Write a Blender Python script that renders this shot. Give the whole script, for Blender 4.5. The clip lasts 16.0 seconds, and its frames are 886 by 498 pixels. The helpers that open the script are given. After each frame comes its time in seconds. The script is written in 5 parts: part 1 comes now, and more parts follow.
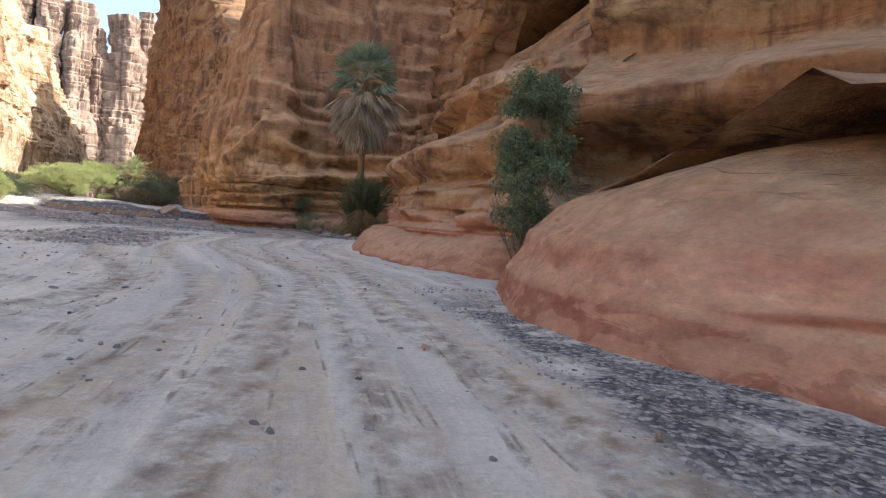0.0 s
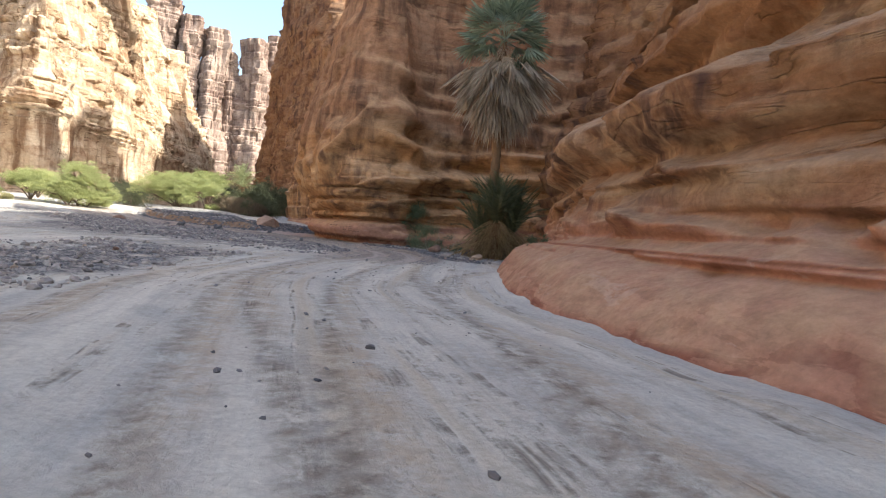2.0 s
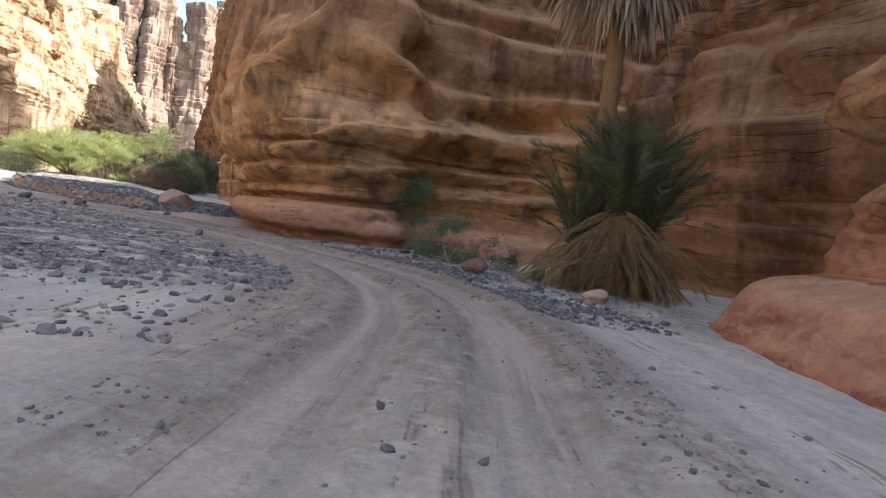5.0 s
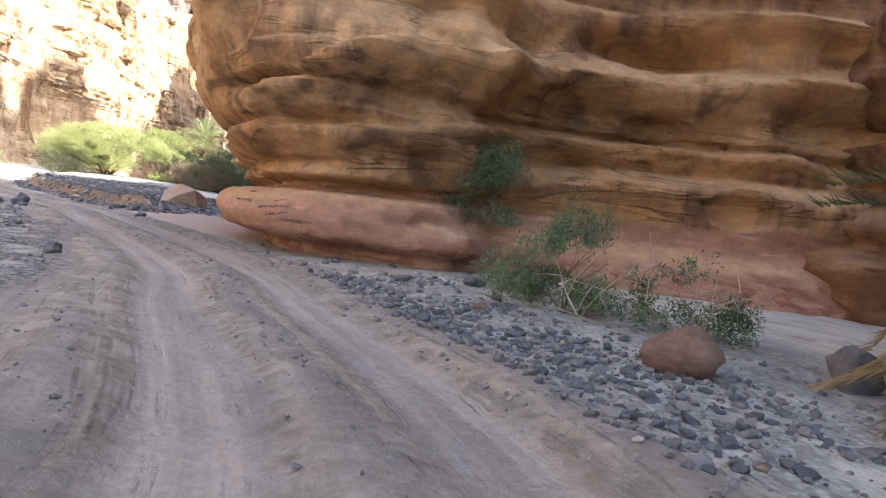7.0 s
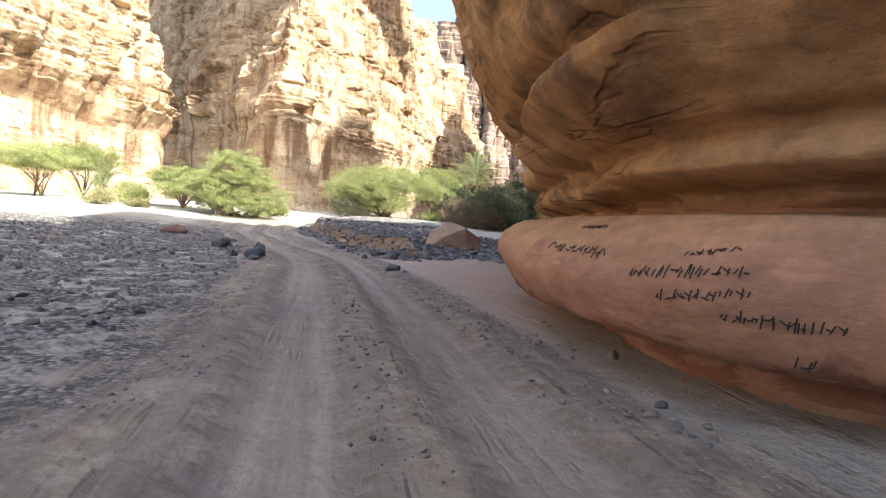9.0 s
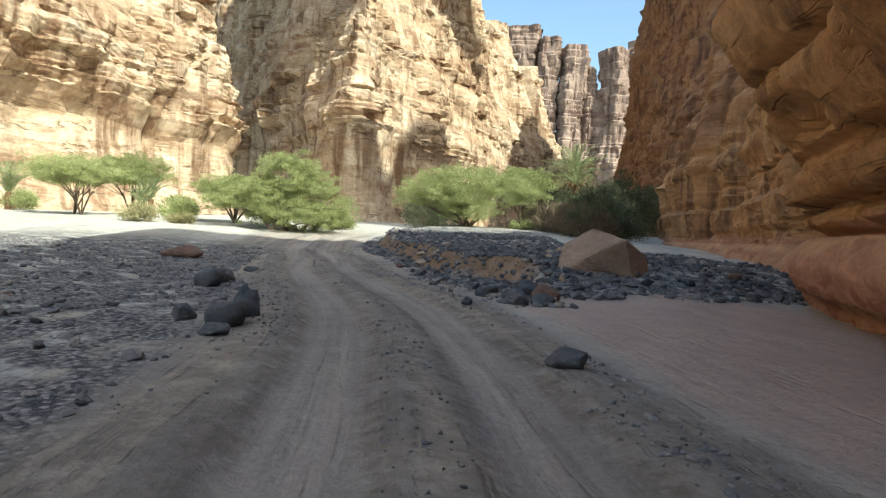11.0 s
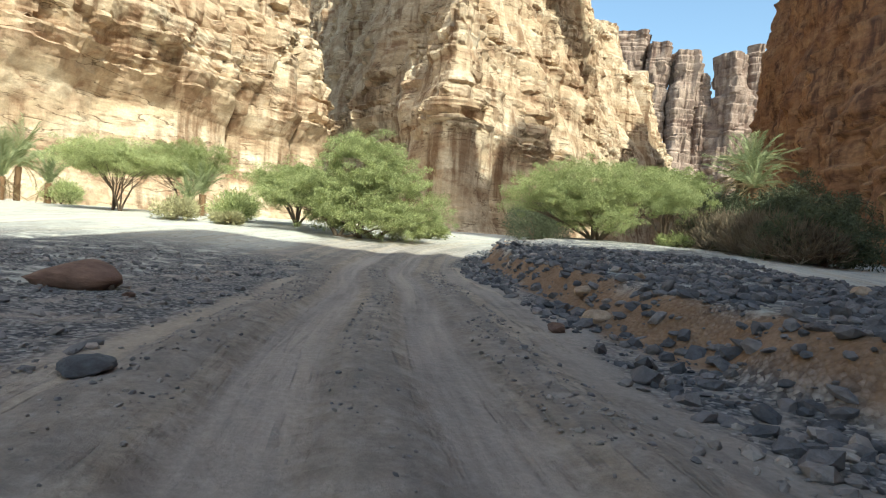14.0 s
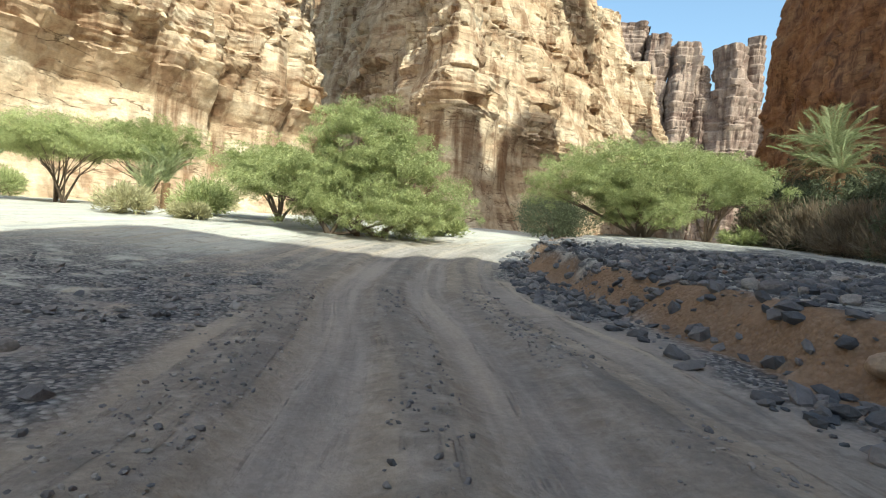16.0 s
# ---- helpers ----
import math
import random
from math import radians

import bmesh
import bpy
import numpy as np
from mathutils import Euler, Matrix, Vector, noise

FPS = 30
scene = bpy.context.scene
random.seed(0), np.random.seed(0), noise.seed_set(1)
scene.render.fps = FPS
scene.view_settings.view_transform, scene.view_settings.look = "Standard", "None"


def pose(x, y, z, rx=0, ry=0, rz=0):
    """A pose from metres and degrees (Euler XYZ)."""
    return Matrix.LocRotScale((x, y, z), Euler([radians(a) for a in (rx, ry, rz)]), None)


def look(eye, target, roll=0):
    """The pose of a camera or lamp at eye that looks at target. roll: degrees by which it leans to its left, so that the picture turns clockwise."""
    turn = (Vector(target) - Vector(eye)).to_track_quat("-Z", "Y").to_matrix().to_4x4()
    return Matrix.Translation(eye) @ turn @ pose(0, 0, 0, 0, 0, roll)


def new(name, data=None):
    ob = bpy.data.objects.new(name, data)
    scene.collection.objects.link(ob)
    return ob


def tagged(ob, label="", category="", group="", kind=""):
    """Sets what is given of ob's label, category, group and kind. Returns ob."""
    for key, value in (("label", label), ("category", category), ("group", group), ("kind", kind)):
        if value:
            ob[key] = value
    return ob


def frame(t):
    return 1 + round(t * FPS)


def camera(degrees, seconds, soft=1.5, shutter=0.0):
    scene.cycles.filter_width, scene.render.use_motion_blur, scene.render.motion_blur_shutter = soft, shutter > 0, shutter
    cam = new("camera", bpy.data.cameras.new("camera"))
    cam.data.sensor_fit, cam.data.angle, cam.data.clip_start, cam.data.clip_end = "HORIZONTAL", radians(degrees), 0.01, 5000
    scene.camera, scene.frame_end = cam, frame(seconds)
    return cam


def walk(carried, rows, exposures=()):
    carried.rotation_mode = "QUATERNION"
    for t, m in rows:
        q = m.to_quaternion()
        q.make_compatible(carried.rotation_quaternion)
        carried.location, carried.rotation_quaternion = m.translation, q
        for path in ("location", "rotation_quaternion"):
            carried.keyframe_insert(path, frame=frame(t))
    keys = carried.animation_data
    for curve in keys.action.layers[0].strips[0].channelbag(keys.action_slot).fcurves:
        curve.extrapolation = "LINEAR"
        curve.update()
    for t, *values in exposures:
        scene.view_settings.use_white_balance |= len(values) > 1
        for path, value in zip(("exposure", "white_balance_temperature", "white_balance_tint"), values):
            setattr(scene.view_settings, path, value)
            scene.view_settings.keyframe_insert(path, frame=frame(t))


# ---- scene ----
# Camera: seconds, place, turn to the left, look up, lean.
cam = camera(72.0, 16.0, soft=1.2)
PATH = [
    (0.0, 0.00, 0.00, 1.55, -0.00, -2.33, 3.69),
    (0.5, -0.90, 4.00, 1.50, 1.79, -2.43, 3.79),
    (1.0, -1.72, 7.83, 1.44, 4.05, -2.29, 3.92),
    (1.5, -2.29, 11.21, 1.36, 7.24, -1.99, 4.09),
    (2.0, -3.52, 14.85, 1.34, 10.29, -1.48, 4.63),
    (2.5, -5.16, 18.69, 1.31, 12.81, -1.17, 5.45),
    (3.0, -6.78, 22.13, 1.32, 13.93, -1.13, 6.08),
    (3.5, -8.35, 25.12, 1.36, 12.57, -1.61, 5.96),
    (4.0, -9.39, 28.27, 1.37, 9.19, -1.94, 6.11),
    (4.2, -9.63, 29.53, 1.37, 7.82, -1.97, 6.26),
    (6.3, -11.27, 42.88, 1.37, 4.83, -2.27, 7.14),
    (6.5, -11.49, 44.04, 1.36, 6.56, -2.33, 7.05),
    (7.0, -12.31, 46.82, 1.36, 12.08, -2.63, 6.65),
    (7.5, -13.52, 49.48, 1.40, 18.98, -2.94, 6.59),
    (8.0, -15.23, 51.89, 1.45, 25.06, -3.47, 6.42),
    (8.5, -16.95, 54.00, 1.46, 31.48, -3.12, 5.18),
    (9.0, -18.46, 55.86, 1.43, 36.70, -1.98, 4.40),
    (9.2, -19.09, 56.66, 1.41, 38.63, -0.99, 3.15),
    (11.3, -28.28, 64.93, 1.43, 44.32, -1.78, 2.50),
    (11.5, -29.11, 65.65, 1.42, 44.77, -1.99, 2.14),
    (12.0, -31.04, 67.24, 1.39, 46.13, -2.61, 2.08),
    (12.5, -32.97, 68.82, 1.36, 47.75, -2.37, 2.11),
    (13.0, -34.54, 70.10, 1.33, 49.40, -2.15, 3.24),
    (13.5, -36.33, 71.39, 1.33, 50.95, -1.20, 3.91),
    (14.0, -37.98, 72.30, 1.36, 52.27, -0.94, 4.62),
    (14.5, -39.75, 73.19, 1.36, 53.47, -0.62, 4.82),
    (15.0, -41.65, 74.10, 1.36, 54.16, -0.31, 4.96),
    (15.5, -43.59, 75.11, 1.37, 53.63, -0.45, 4.71),
    (16.0, -45.02, 76.16, 1.38, 51.73, -1.34, 4.50),
]

def eye(x, y, z, yaw, up, lean):
    return pose(x, y, z, 0, 0, yaw) @ pose(0, 0, 0, 90 + up) @ pose(0, 0, 0, 0, 0, lean)


walk(cam, [(t, eye(*row)) for t, *row in PATH], exposures=[(0.0, 1.55, 6500, 9), (1.5, 1.6, 6500, 8), (4.2, 1.45, 6500, 9), (6.3, 2.2, 6500, 10), (8.0, 2.4, 6500, 8), (9.0, 1.75, 6500, 5), (9.2, 1.65, 6500, 4), (11.4, 0.95, 6200, -5), (16.0, 0.9, 6150, -6)])

# Sun and sky: the sun stands high behind the cliffs on the road's outer side.
SUN_AZ, SUN_EL = 96.0, 44.0     # degrees: from +y towards +x; above the horizon
world = bpy.data.worlds.new("sky")
scene.world = world
world.use_nodes = True
wn = world.node_tree.nodes
sky = wn.new("ShaderNodeTexSky")
sky.sky_type, sky.sun_disc = "NISHITA", False
sky.sun_elevation, sky.sun_rotation = radians(SUN_EL), radians(SUN_AZ)
sky.air_density, sky.dust_density, sky.ozone_density = 1.0, 3.0, 1.0
wn["Background"].inputs["Strength"].default_value = 0.15
world.node_tree.links.new(sky.outputs[0], wn["Background"].inputs["Color"])
sun = new("sun", bpy.data.lights.new("sun", "SUN"))
sun.data.energy, sun.data.angle, sun.data.color = 3.9, radians(0.55), (1.0, 0.95, 0.87)
az, el = radians(SUN_AZ), radians(SUN_EL)
SUNWARD = Vector((math.sin(az) * math.cos(el), math.cos(az) * math.cos(el), math.sin(el)))
sun.matrix_world = look(SUNWARD * 300, (0, 0, 0))

# ---- materials ----


class Nodes:
    """Short calls for building one node material."""

    def __init__(self, name):
        self.mat = bpy.data.materials.new(name)
        self.mat.use_nodes = True
        self.tree = self.mat.node_tree
        self.bsdf = self.tree.nodes["Principled BSDF"]
        self.place = self.tree.nodes.new("ShaderNodeTexCoord").outputs["Object"]

    def node(self, kind, **values):
        n = self.tree.nodes.new("ShaderNode" + kind)
        for key, value in values.items():
            self.feed(n.inputs[key.replace("_", " ")], value)
        return n

    def feed(self, socket, value):
        if hasattr(value, "is_output"):
            self.tree.links.new(value, socket)
        elif hasattr(value, "__len__") and len(value) == 3 and socket.type == "RGBA":
            socket.default_value = (*value, 1)
        else:
            socket.default_value = value

    def scaled(self, scale):
        return self.node("Mapping", Vector=self.place, Scale=scale).outputs["Vector"]

    def noise(self, scale, detail=5.0, rough=0.6, stretch=None, warp=0.0):
        return self.node("TexNoise", Vector=self.scaled(stretch) if stretch else self.place, Scale=scale, Detail=detail, Roughness=rough, Distortion=warp).outputs["Fac"]

    def ramp(self, fac, *stops):
        n = self.tree.nodes.new("ShaderNodeValToRGB")
        self.feed(n.inputs["Fac"], fac)
        while len(n.color_ramp.elements) < len(stops):
            n.color_ramp.elements.new(0.5)
        for e, (at, col) in zip(n.color_ramp.elements, stops):
            e.position = at
            e.color = (*col, 1) if hasattr(col, "__len__") else (col, col, col, 1)
        return n.outputs["Color"]

    def mix(self, fac, a, b, mode="MIX"):
        n = self.tree.nodes.new("ShaderNodeMix")
        n.data_type, n.blend_type = "RGBA", mode
        for socket, value in ((n.inputs["Factor"], fac), (n.inputs[6], a), (n.inputs[7], b)):
            self.feed(socket, value)
        return n.outputs[2]

    def math(self, op, a, b=0.0, c=0.0):
        n = self.tree.nodes.new("ShaderNodeMath")
        n.operation = op
        for socket, value in zip(n.inputs, (a, b, c)):
            self.feed(socket, value)
        return n.outputs[0]

    def height(self):
        return self.node("SeparateXYZ", Vector=self.place).outputs["Z"]

    def bump(self, h, strength, distance):
        return self.node("Bump", Height=h, Strength=strength, Distance=distance).outputs["Normal"]

    def done(self, colour, rough=0.9, normal=None, spec=0.2):
        self.feed(self.bsdf.inputs["Base Color"], colour)
        self.feed(self.bsdf.inputs["Roughness"], rough)
        self.feed(self.bsdf.inputs["Specular IOR Level"], spec)
        if normal:
            self.feed(self.bsdf.inputs["Normal"], normal)
        return self.mat


def sandstone(name, pale, mid, deep, foot=None, foot_z=1.9, foot_soft=0.25, varnish=(0.09, 0.05, 0.04), stain=0.6, size=1.0, streak=1.0, crack_shade=0.6, cap=None, cap_z=9.0, top_gain=1.0):
    """Bedded sandstone: beds by height, blotches, vertical varnish streaks and, low down, a foot scoured to another colour."""
    n = Nodes(name)
    z = n.height()
    wob = n.noise(0.12 / size, 3)
    bed = n.noise(1.0, 6, 0.6, (0.06 / size, 0.06 / size, 0.42 / size), 0.9)
    blot = n.noise(0.28 / size, 6, 0.62, None, 0.6)
    col = n.ramp(bed, (0.34, deep), (0.47, mid), (0.58, pale), (0.68, mid))
    col = n.mix(n.ramp(blot, (0.36, 0.0), (0.64, 0.9)), col, mid)
    col = n.mix(n.ramp(n.noise(0.5 / size, 6, 0.6, (1, 1, 1.8), 0.8), (0.52, 0.0), (0.7, 0.8)), col, deep)
    runs = n.noise(1.0, 5, 0.6, (0.9 / size, 0.9 / size, 0.07 / size), 0.3)
    patch = n.noise(0.16 / size, 4, 0.55)
    dark = n.math("MULTIPLY", n.ramp(runs, (0.46, 0.0), (0.62, 1.0)), n.ramp(patch, (0.37, 0.0), (0.53, 1.0)))
    col = n.mix(n.math("MULTIPLY", dark, stain), col, varnish)
    light = n.math("MULTIPLY", n.ramp(n.noise(1.0, 4, 0.6, (1.3 / size, 1.3 / size, 0.1 / size), 0.2), (0.58, 0.0), (0.7, 1.0)), 0.35 * streak)
    col = n.mix(light, col, pale)
    if cap:
        upper = n.node("MapRange", Value=n.math("ADD", z, n.math("MULTIPLY", n.math("SUBTRACT", wob, 0.5), 6.0)))
        upper.inputs["From Min"].default_value, upper.inputs["From Max"].default_value = cap_z - 1.0, cap_z + 1.5
        col = n.mix(n.math("MULTIPLY", upper.outputs[0], 0.7), col, n.mix(n.ramp(runs, (0.4, 0.0), (0.6, 1.0)), cap, [0.5 * c for c in cap]))
    if foot:
        level = n.math("ADD", z, n.math("MULTIPLY", n.math("SUBTRACT", wob, 0.5), 1.2))
        cover = n.node("MapRange", Value=level)
        for key, value in (("From Min", foot_z + foot_soft), ("From Max", foot_z - foot_soft)):
            cover.inputs[key].default_value = value
        fcol = n.mix(n.ramp(n.noise(0.7, 6, 0.6, (1, 1, 2.2), 0.5), (0.35, 0.0), (0.7, 1.0)), foot, [c * 0.72 for c in foot])
        fcol = n.mix(n.ramp(n.noise(1.0, 4, 0.6, (0.35, 0.35, 3.0), 0.4), (0.6, 0.0), (0.72, 0.7)), fcol, [min(1, c * 1.3) for c in foot])
        # patches stripped to dark red low down, and pale grey dust lines
        skin = n.math("MULTIPLY", n.ramp(n.noise(1.0, 6, 0.6, (0.8, 0.8, 2.6), 0.8), (0.49, 0.0), (0.52, 1.0)), n.ramp(level, (0.55, 1.0), (0.85, 0.0)))
        fcol = n.mix(n.math("MULTIPLY", skin, 0.75), fcol, [a * b for a, b in zip(foot, (0.55, 0.42, 0.42))])
        chalk = n.ramp(n.noise(1.0, 5, 0.65, (0.6, 0.6, 2.4), 0.5), (0.6, 0.0), (0.66, 0.45))
        fcol = n.mix(chalk, fcol, (0.5, 0.4, 0.35))
        col = n.mix(cover.outputs[0], col, fcol)
        bare = n.math("SUBTRACT", 1.0, n.math("MULTIPLY", cover.outputs[0], 0.85))
    # faces turned upwards get a paler colour, in patches
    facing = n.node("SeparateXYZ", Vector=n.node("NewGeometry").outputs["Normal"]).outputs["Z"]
    paler_tops = n.math("MULTIPLY", n.ramp(facing, (0.3, 0.0), (0.75, 1.0)), n.ramp(n.noise(0.9 / size, 5, 0.6), (0.3, 0.2 * top_gain), (0.6, 0.75 * top_gain)))
    col = n.mix(paler_tops, col, [0.3 * a + 0.7 * b for a, b in zip(mid, pale)])
    # thin bedding cracks, open here and closed there, their shade painted as dark lines
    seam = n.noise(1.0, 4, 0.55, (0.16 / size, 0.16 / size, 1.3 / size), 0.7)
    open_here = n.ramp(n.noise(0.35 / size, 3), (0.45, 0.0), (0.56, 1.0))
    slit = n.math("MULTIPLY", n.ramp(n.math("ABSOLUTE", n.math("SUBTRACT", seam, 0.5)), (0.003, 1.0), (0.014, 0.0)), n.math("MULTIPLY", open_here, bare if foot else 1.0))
    col = n.mix(n.math("MULTIPLY", slit, crack_shade), col, [0.45 * c for c in deep])
    grain = n.noise(9.0 / size, 8, 0.68)
    col = n.mix(0.28, col, n.mix(1.0, col, n.ramp(grain, (0.25, 0.45), (0.75, 1.35)), "MULTIPLY"))
    speck = n.noise(2.4 / size, 8, 0.75, (1, 1, 1.7))
    col = n.mix(0.5, col, n.mix(1.0, col, n.ramp(speck, (0.3, 0.5), (0.7, 1.4)), "MULTIPLY"))
    fine = n.math("ADD", n.math("MULTIPLY", grain, 0.7), n.noise(1.0, 7, 0.72, (1.0 / size, 1.0 / size, 3.0 / size), 0.8))
    fine = n.math("ADD", fine, n.noise(1.2 / size, 7, 0.65, None, 0.6))
    fine = n.math("SUBTRACT", fine, n.math("MULTIPLY", slit, 0.9))
    relief = n.math("ADD", 0.3, n.math("MULTIPLY", bare, 0.5)) if foot else 0.8
    return n.done(col, 0.93, n.bump(fine, relief, 0.12 * size), 0.12)


ROCK_PINK = (0.43, 0.235, 0.16)
M_rock = sandstone("sandstone", (0.6, 0.41, 0.24), (0.48, 0.26, 0.12), (0.21, 0.1, 0.042), ROCK_PINK, 1.95, 0.12, stain=0.75, streak=0.35, crack_shade=0.4, cap=(0.26, 0.135, 0.085), cap_z=8.5)
M_rock_low = sandstone("pink_sandstone", (0.48, 0.35, 0.225), (0.335, 0.175, 0.09), (0.155, 0.07, 0.034), (0.39, 0.195, 0.135), 2.0, 0.6, stain=0.9, streak=0.6, crack_shade=0.2)
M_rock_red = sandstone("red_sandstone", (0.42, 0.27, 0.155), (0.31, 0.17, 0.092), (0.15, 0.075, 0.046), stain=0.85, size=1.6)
# the cream tone copies its sunlit look, so some light is in the colour
M_far = sandstone("sunlit_sandstone", (0.67, 0.555, 0.41), (0.51, 0.38, 0.25), (0.28, 0.16, 0.095), varnish=(0.18, 0.1, 0.055), stain=0.85, size=2.2, crack_shade=0.8, top_gain=0.35)

# darkened stone for the pinnacles: their shade is put into the colour
M_shade_mauve = sandstone("shade_mauve_sandstone", (0.38, 0.295, 0.235), (0.28, 0.205, 0.165), (0.16, 0.1, 0.08), varnish=(0.12, 0.075, 0.06), stain=0.85, size=4.0, crack_shade=0.6, top_gain=0.35)


def sand_material():
    n = Nodes("wadi_sand")

    def attr(name):
        a = n.tree.nodes.new("ShaderNodeAttribute")
        a.attribute_name = name
        return a.outputs["Fac"]

    big = n.noise(0.09, 4, 0.55, None, 0.8)
    mid = n.noise(0.55, 6, 0.62, None, 0.5)
    fine = n.noise(14.0, 8, 0.7)
    col = n.mix(n.ramp(mid, (0.32, 0.0), (0.68, 1.0)), (0.55, 0.53, 0.46), (0.45, 0.44, 0.4))
    col = n.mix(n.ramp(big, (0.42, 0.0), (0.62, 0.5)), col, (0.5, 0.46, 0.4))
    damp = n.ramp(n.noise(0.8, 5, 0.6, None, 1.2), (0.52, 0.0), (0.62, 0.5))
    col = n.mix(damp, col, (0.37, 0.36, 0.335))
    def lane(stretch):
        return n.node("CombineXYZ", X=n.math("MULTIPLY", attr("along"), stretch), Y=attr("aside"), Z=0.0).outputs[0]

    def furrow(stretch, scale, detail, warp):
        return n.node("TexNoise", Vector=lane(stretch), Scale=scale, Detail=detail, Roughness=0.55, Distortion=warp).outputs["Fac"]

    track = furrow(0.05, 1.5, 4.0, 0.1)
    broad = furrow(0.07, 0.7, 4.0, 0.15)
    thin = n.math("ADD", n.math("MULTIPLY", furrow(0.05, 3.4, 4.0, 0.0), 0.68), n.math("MULTIPLY", n.noise(1.7, 6, 0.7), 0.32))
    # thin dark lines along track edges, drawn in colour and bump
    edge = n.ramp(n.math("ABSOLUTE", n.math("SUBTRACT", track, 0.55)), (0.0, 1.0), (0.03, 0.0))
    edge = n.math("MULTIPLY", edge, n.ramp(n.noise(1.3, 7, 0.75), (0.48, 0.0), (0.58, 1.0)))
    churn = n.noise(3.4, 8, 0.75, None, 0.4)
    churned = n.math("MULTIPLY", n.ramp(n.noise(0.45, 4, 0.6), (0.5, 0.0), (0.62, 1.0)), n.ramp(churn, (0.44, 1.0), (0.52, 0.0)))
    col = n.mix(n.ramp(broad, (0.46, 0.0), (0.6, 0.8)), col, (0.61, 0.58, 0.5))
    col = n.mix(n.ramp(track, (0.55, 0.0), (0.64, 0.5)), col, (0.47, 0.385, 0.27))
    col = n.mix(n.ramp(track, (0.36, 0.5), (0.45, 0.0)), col, (0.4, 0.4, 0.375))
    col = n.mix(n.ramp(thin, (0.51, 0.0), (0.62, 0.4)), col, (0.33, 0.315, 0.29))
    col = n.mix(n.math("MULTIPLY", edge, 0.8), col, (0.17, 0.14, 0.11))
    col = n.mix(n.math("MULTIPLY", churned, 0.4), col, (0.3, 0.26, 0.21))
    worn = n.mix(n.ramp(mid, (0.35, 0.0), (0.65, 1.0)), (0.37, 0.31, 0.265), n.mix(n.ramp(thin, (0.44, 0.0), (0.58, 1.0)), (0.33, 0.285, 0.25), (0.15, 0.135, 0.13)))
    worn = n.mix(n.ramp(track, (0.52, 0.0), (0.6, 0.7)), worn, (0.48, 0.39, 0.3))
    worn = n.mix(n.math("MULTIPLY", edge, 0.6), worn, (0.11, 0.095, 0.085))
    worn = n.mix(n.math("MULTIPLY", churned, 0.5), worn, (0.17, 0.145, 0.125))
    col = n.mix(n.math("MULTIPLY", attr("road"), 0.85), col, worn)
    col = n.mix(n.math("MULTIPLY", attr("wash"), 0.8), col, n.mix(mid, (0.55, 0.42, 0.35), (0.44, 0.335, 0.28)))
    tread = n.mix(n.ramp(thin, (0.42, 0.0), (0.6, 1.0)), (0.42, 0.36, 0.315), (0.28, 0.245, 0.22))
    col = n.mix(n.math("MULTIPLY", attr("tread"), 0.8), col, tread)
    ragged = n.ramp(n.noise(2.1, 7, 0.75), (0.4, 0.0), (0.56, 1.0))
    col = n.mix(n.math("MULTIPLY", attr("rut"), n.math("MULTIPLY", ragged, 0.75)), col, n.mix(n.ramp(broad, (0.45, 0.0), (0.55, 1.0)), (0.43, 0.34, 0.24), (0.33, 0.31, 0.28)))
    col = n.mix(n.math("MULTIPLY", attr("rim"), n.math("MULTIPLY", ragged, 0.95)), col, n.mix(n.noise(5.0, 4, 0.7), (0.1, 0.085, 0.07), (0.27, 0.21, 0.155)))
    pebble = n.node("TexVoronoi", Vector=n.place, Scale=16.0)
    stony = n.mix(1.0, n.ramp(n.node("SeparateColor", Color=pebble.outputs["Color"]).outputs[0], (0.1, (0.1, 0.103, 0.112)), (0.5, (0.21, 0.202, 0.202)), (0.9, (0.42, 0.395, 0.37))),
                  n.ramp(pebble.outputs["Distance"], (0.2, 1.0), (0.75, 0.55)), "MULTIPLY")
    grit = n.math("MULTIPLY", attr("grit"), n.ramp(n.noise(1.1, 6, 0.65), (0.36, 0.0), (0.5, 1.0)))
    col = n.mix(grit, col, stony)
    clod = n.math("MULTIPLY", attr("berm"), n.ramp(n.noise(2.6, 6, 0.7), (0.35, 0.0), (0.55, 1.0)))
    col = n.mix(n.math("MULTIPLY", clod, 0.75), col, n.mix(n.noise(6.0, 4, 0.7), (0.13, 0.122, 0.115), (0.3, 0.25, 0.2)))
    col = n.mix(attr("soil"), col, n.mix(mid, (0.33, 0.205, 0.12), (0.2, 0.13, 0.08)))
    col = n.mix(0.35, col, n.mix(1.0, col, n.ramp(fine, (0.25, 0.35), (0.75, 1.45)), "MULTIPLY"))
    h = n.math("ADD", n.math("ADD", n.math("MULTIPLY", fine, 0.3), n.math("MULTIPLY", track, 1.6)), n.math("MULTIPLY", churn, 1.1))
    h = n.math("ADD", h, n.math("MULTIPLY", thin, 0.8))
    h = n.math("SUBTRACT", h, n.math("MULTIPLY", edge, 0.45))
    h = n.math("ADD", h, n.math("MULTIPLY", n.math("MULTIPLY", pebble.outputs["Distance"], grit), -0.8))
    return n.done(col, 0.95, n.bump(h, 0.6, 0.12), 0.1)


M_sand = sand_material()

# ---- helpers for shapes ----

LATTICE = np.random.RandomState(7).rand(64, 64, 64)


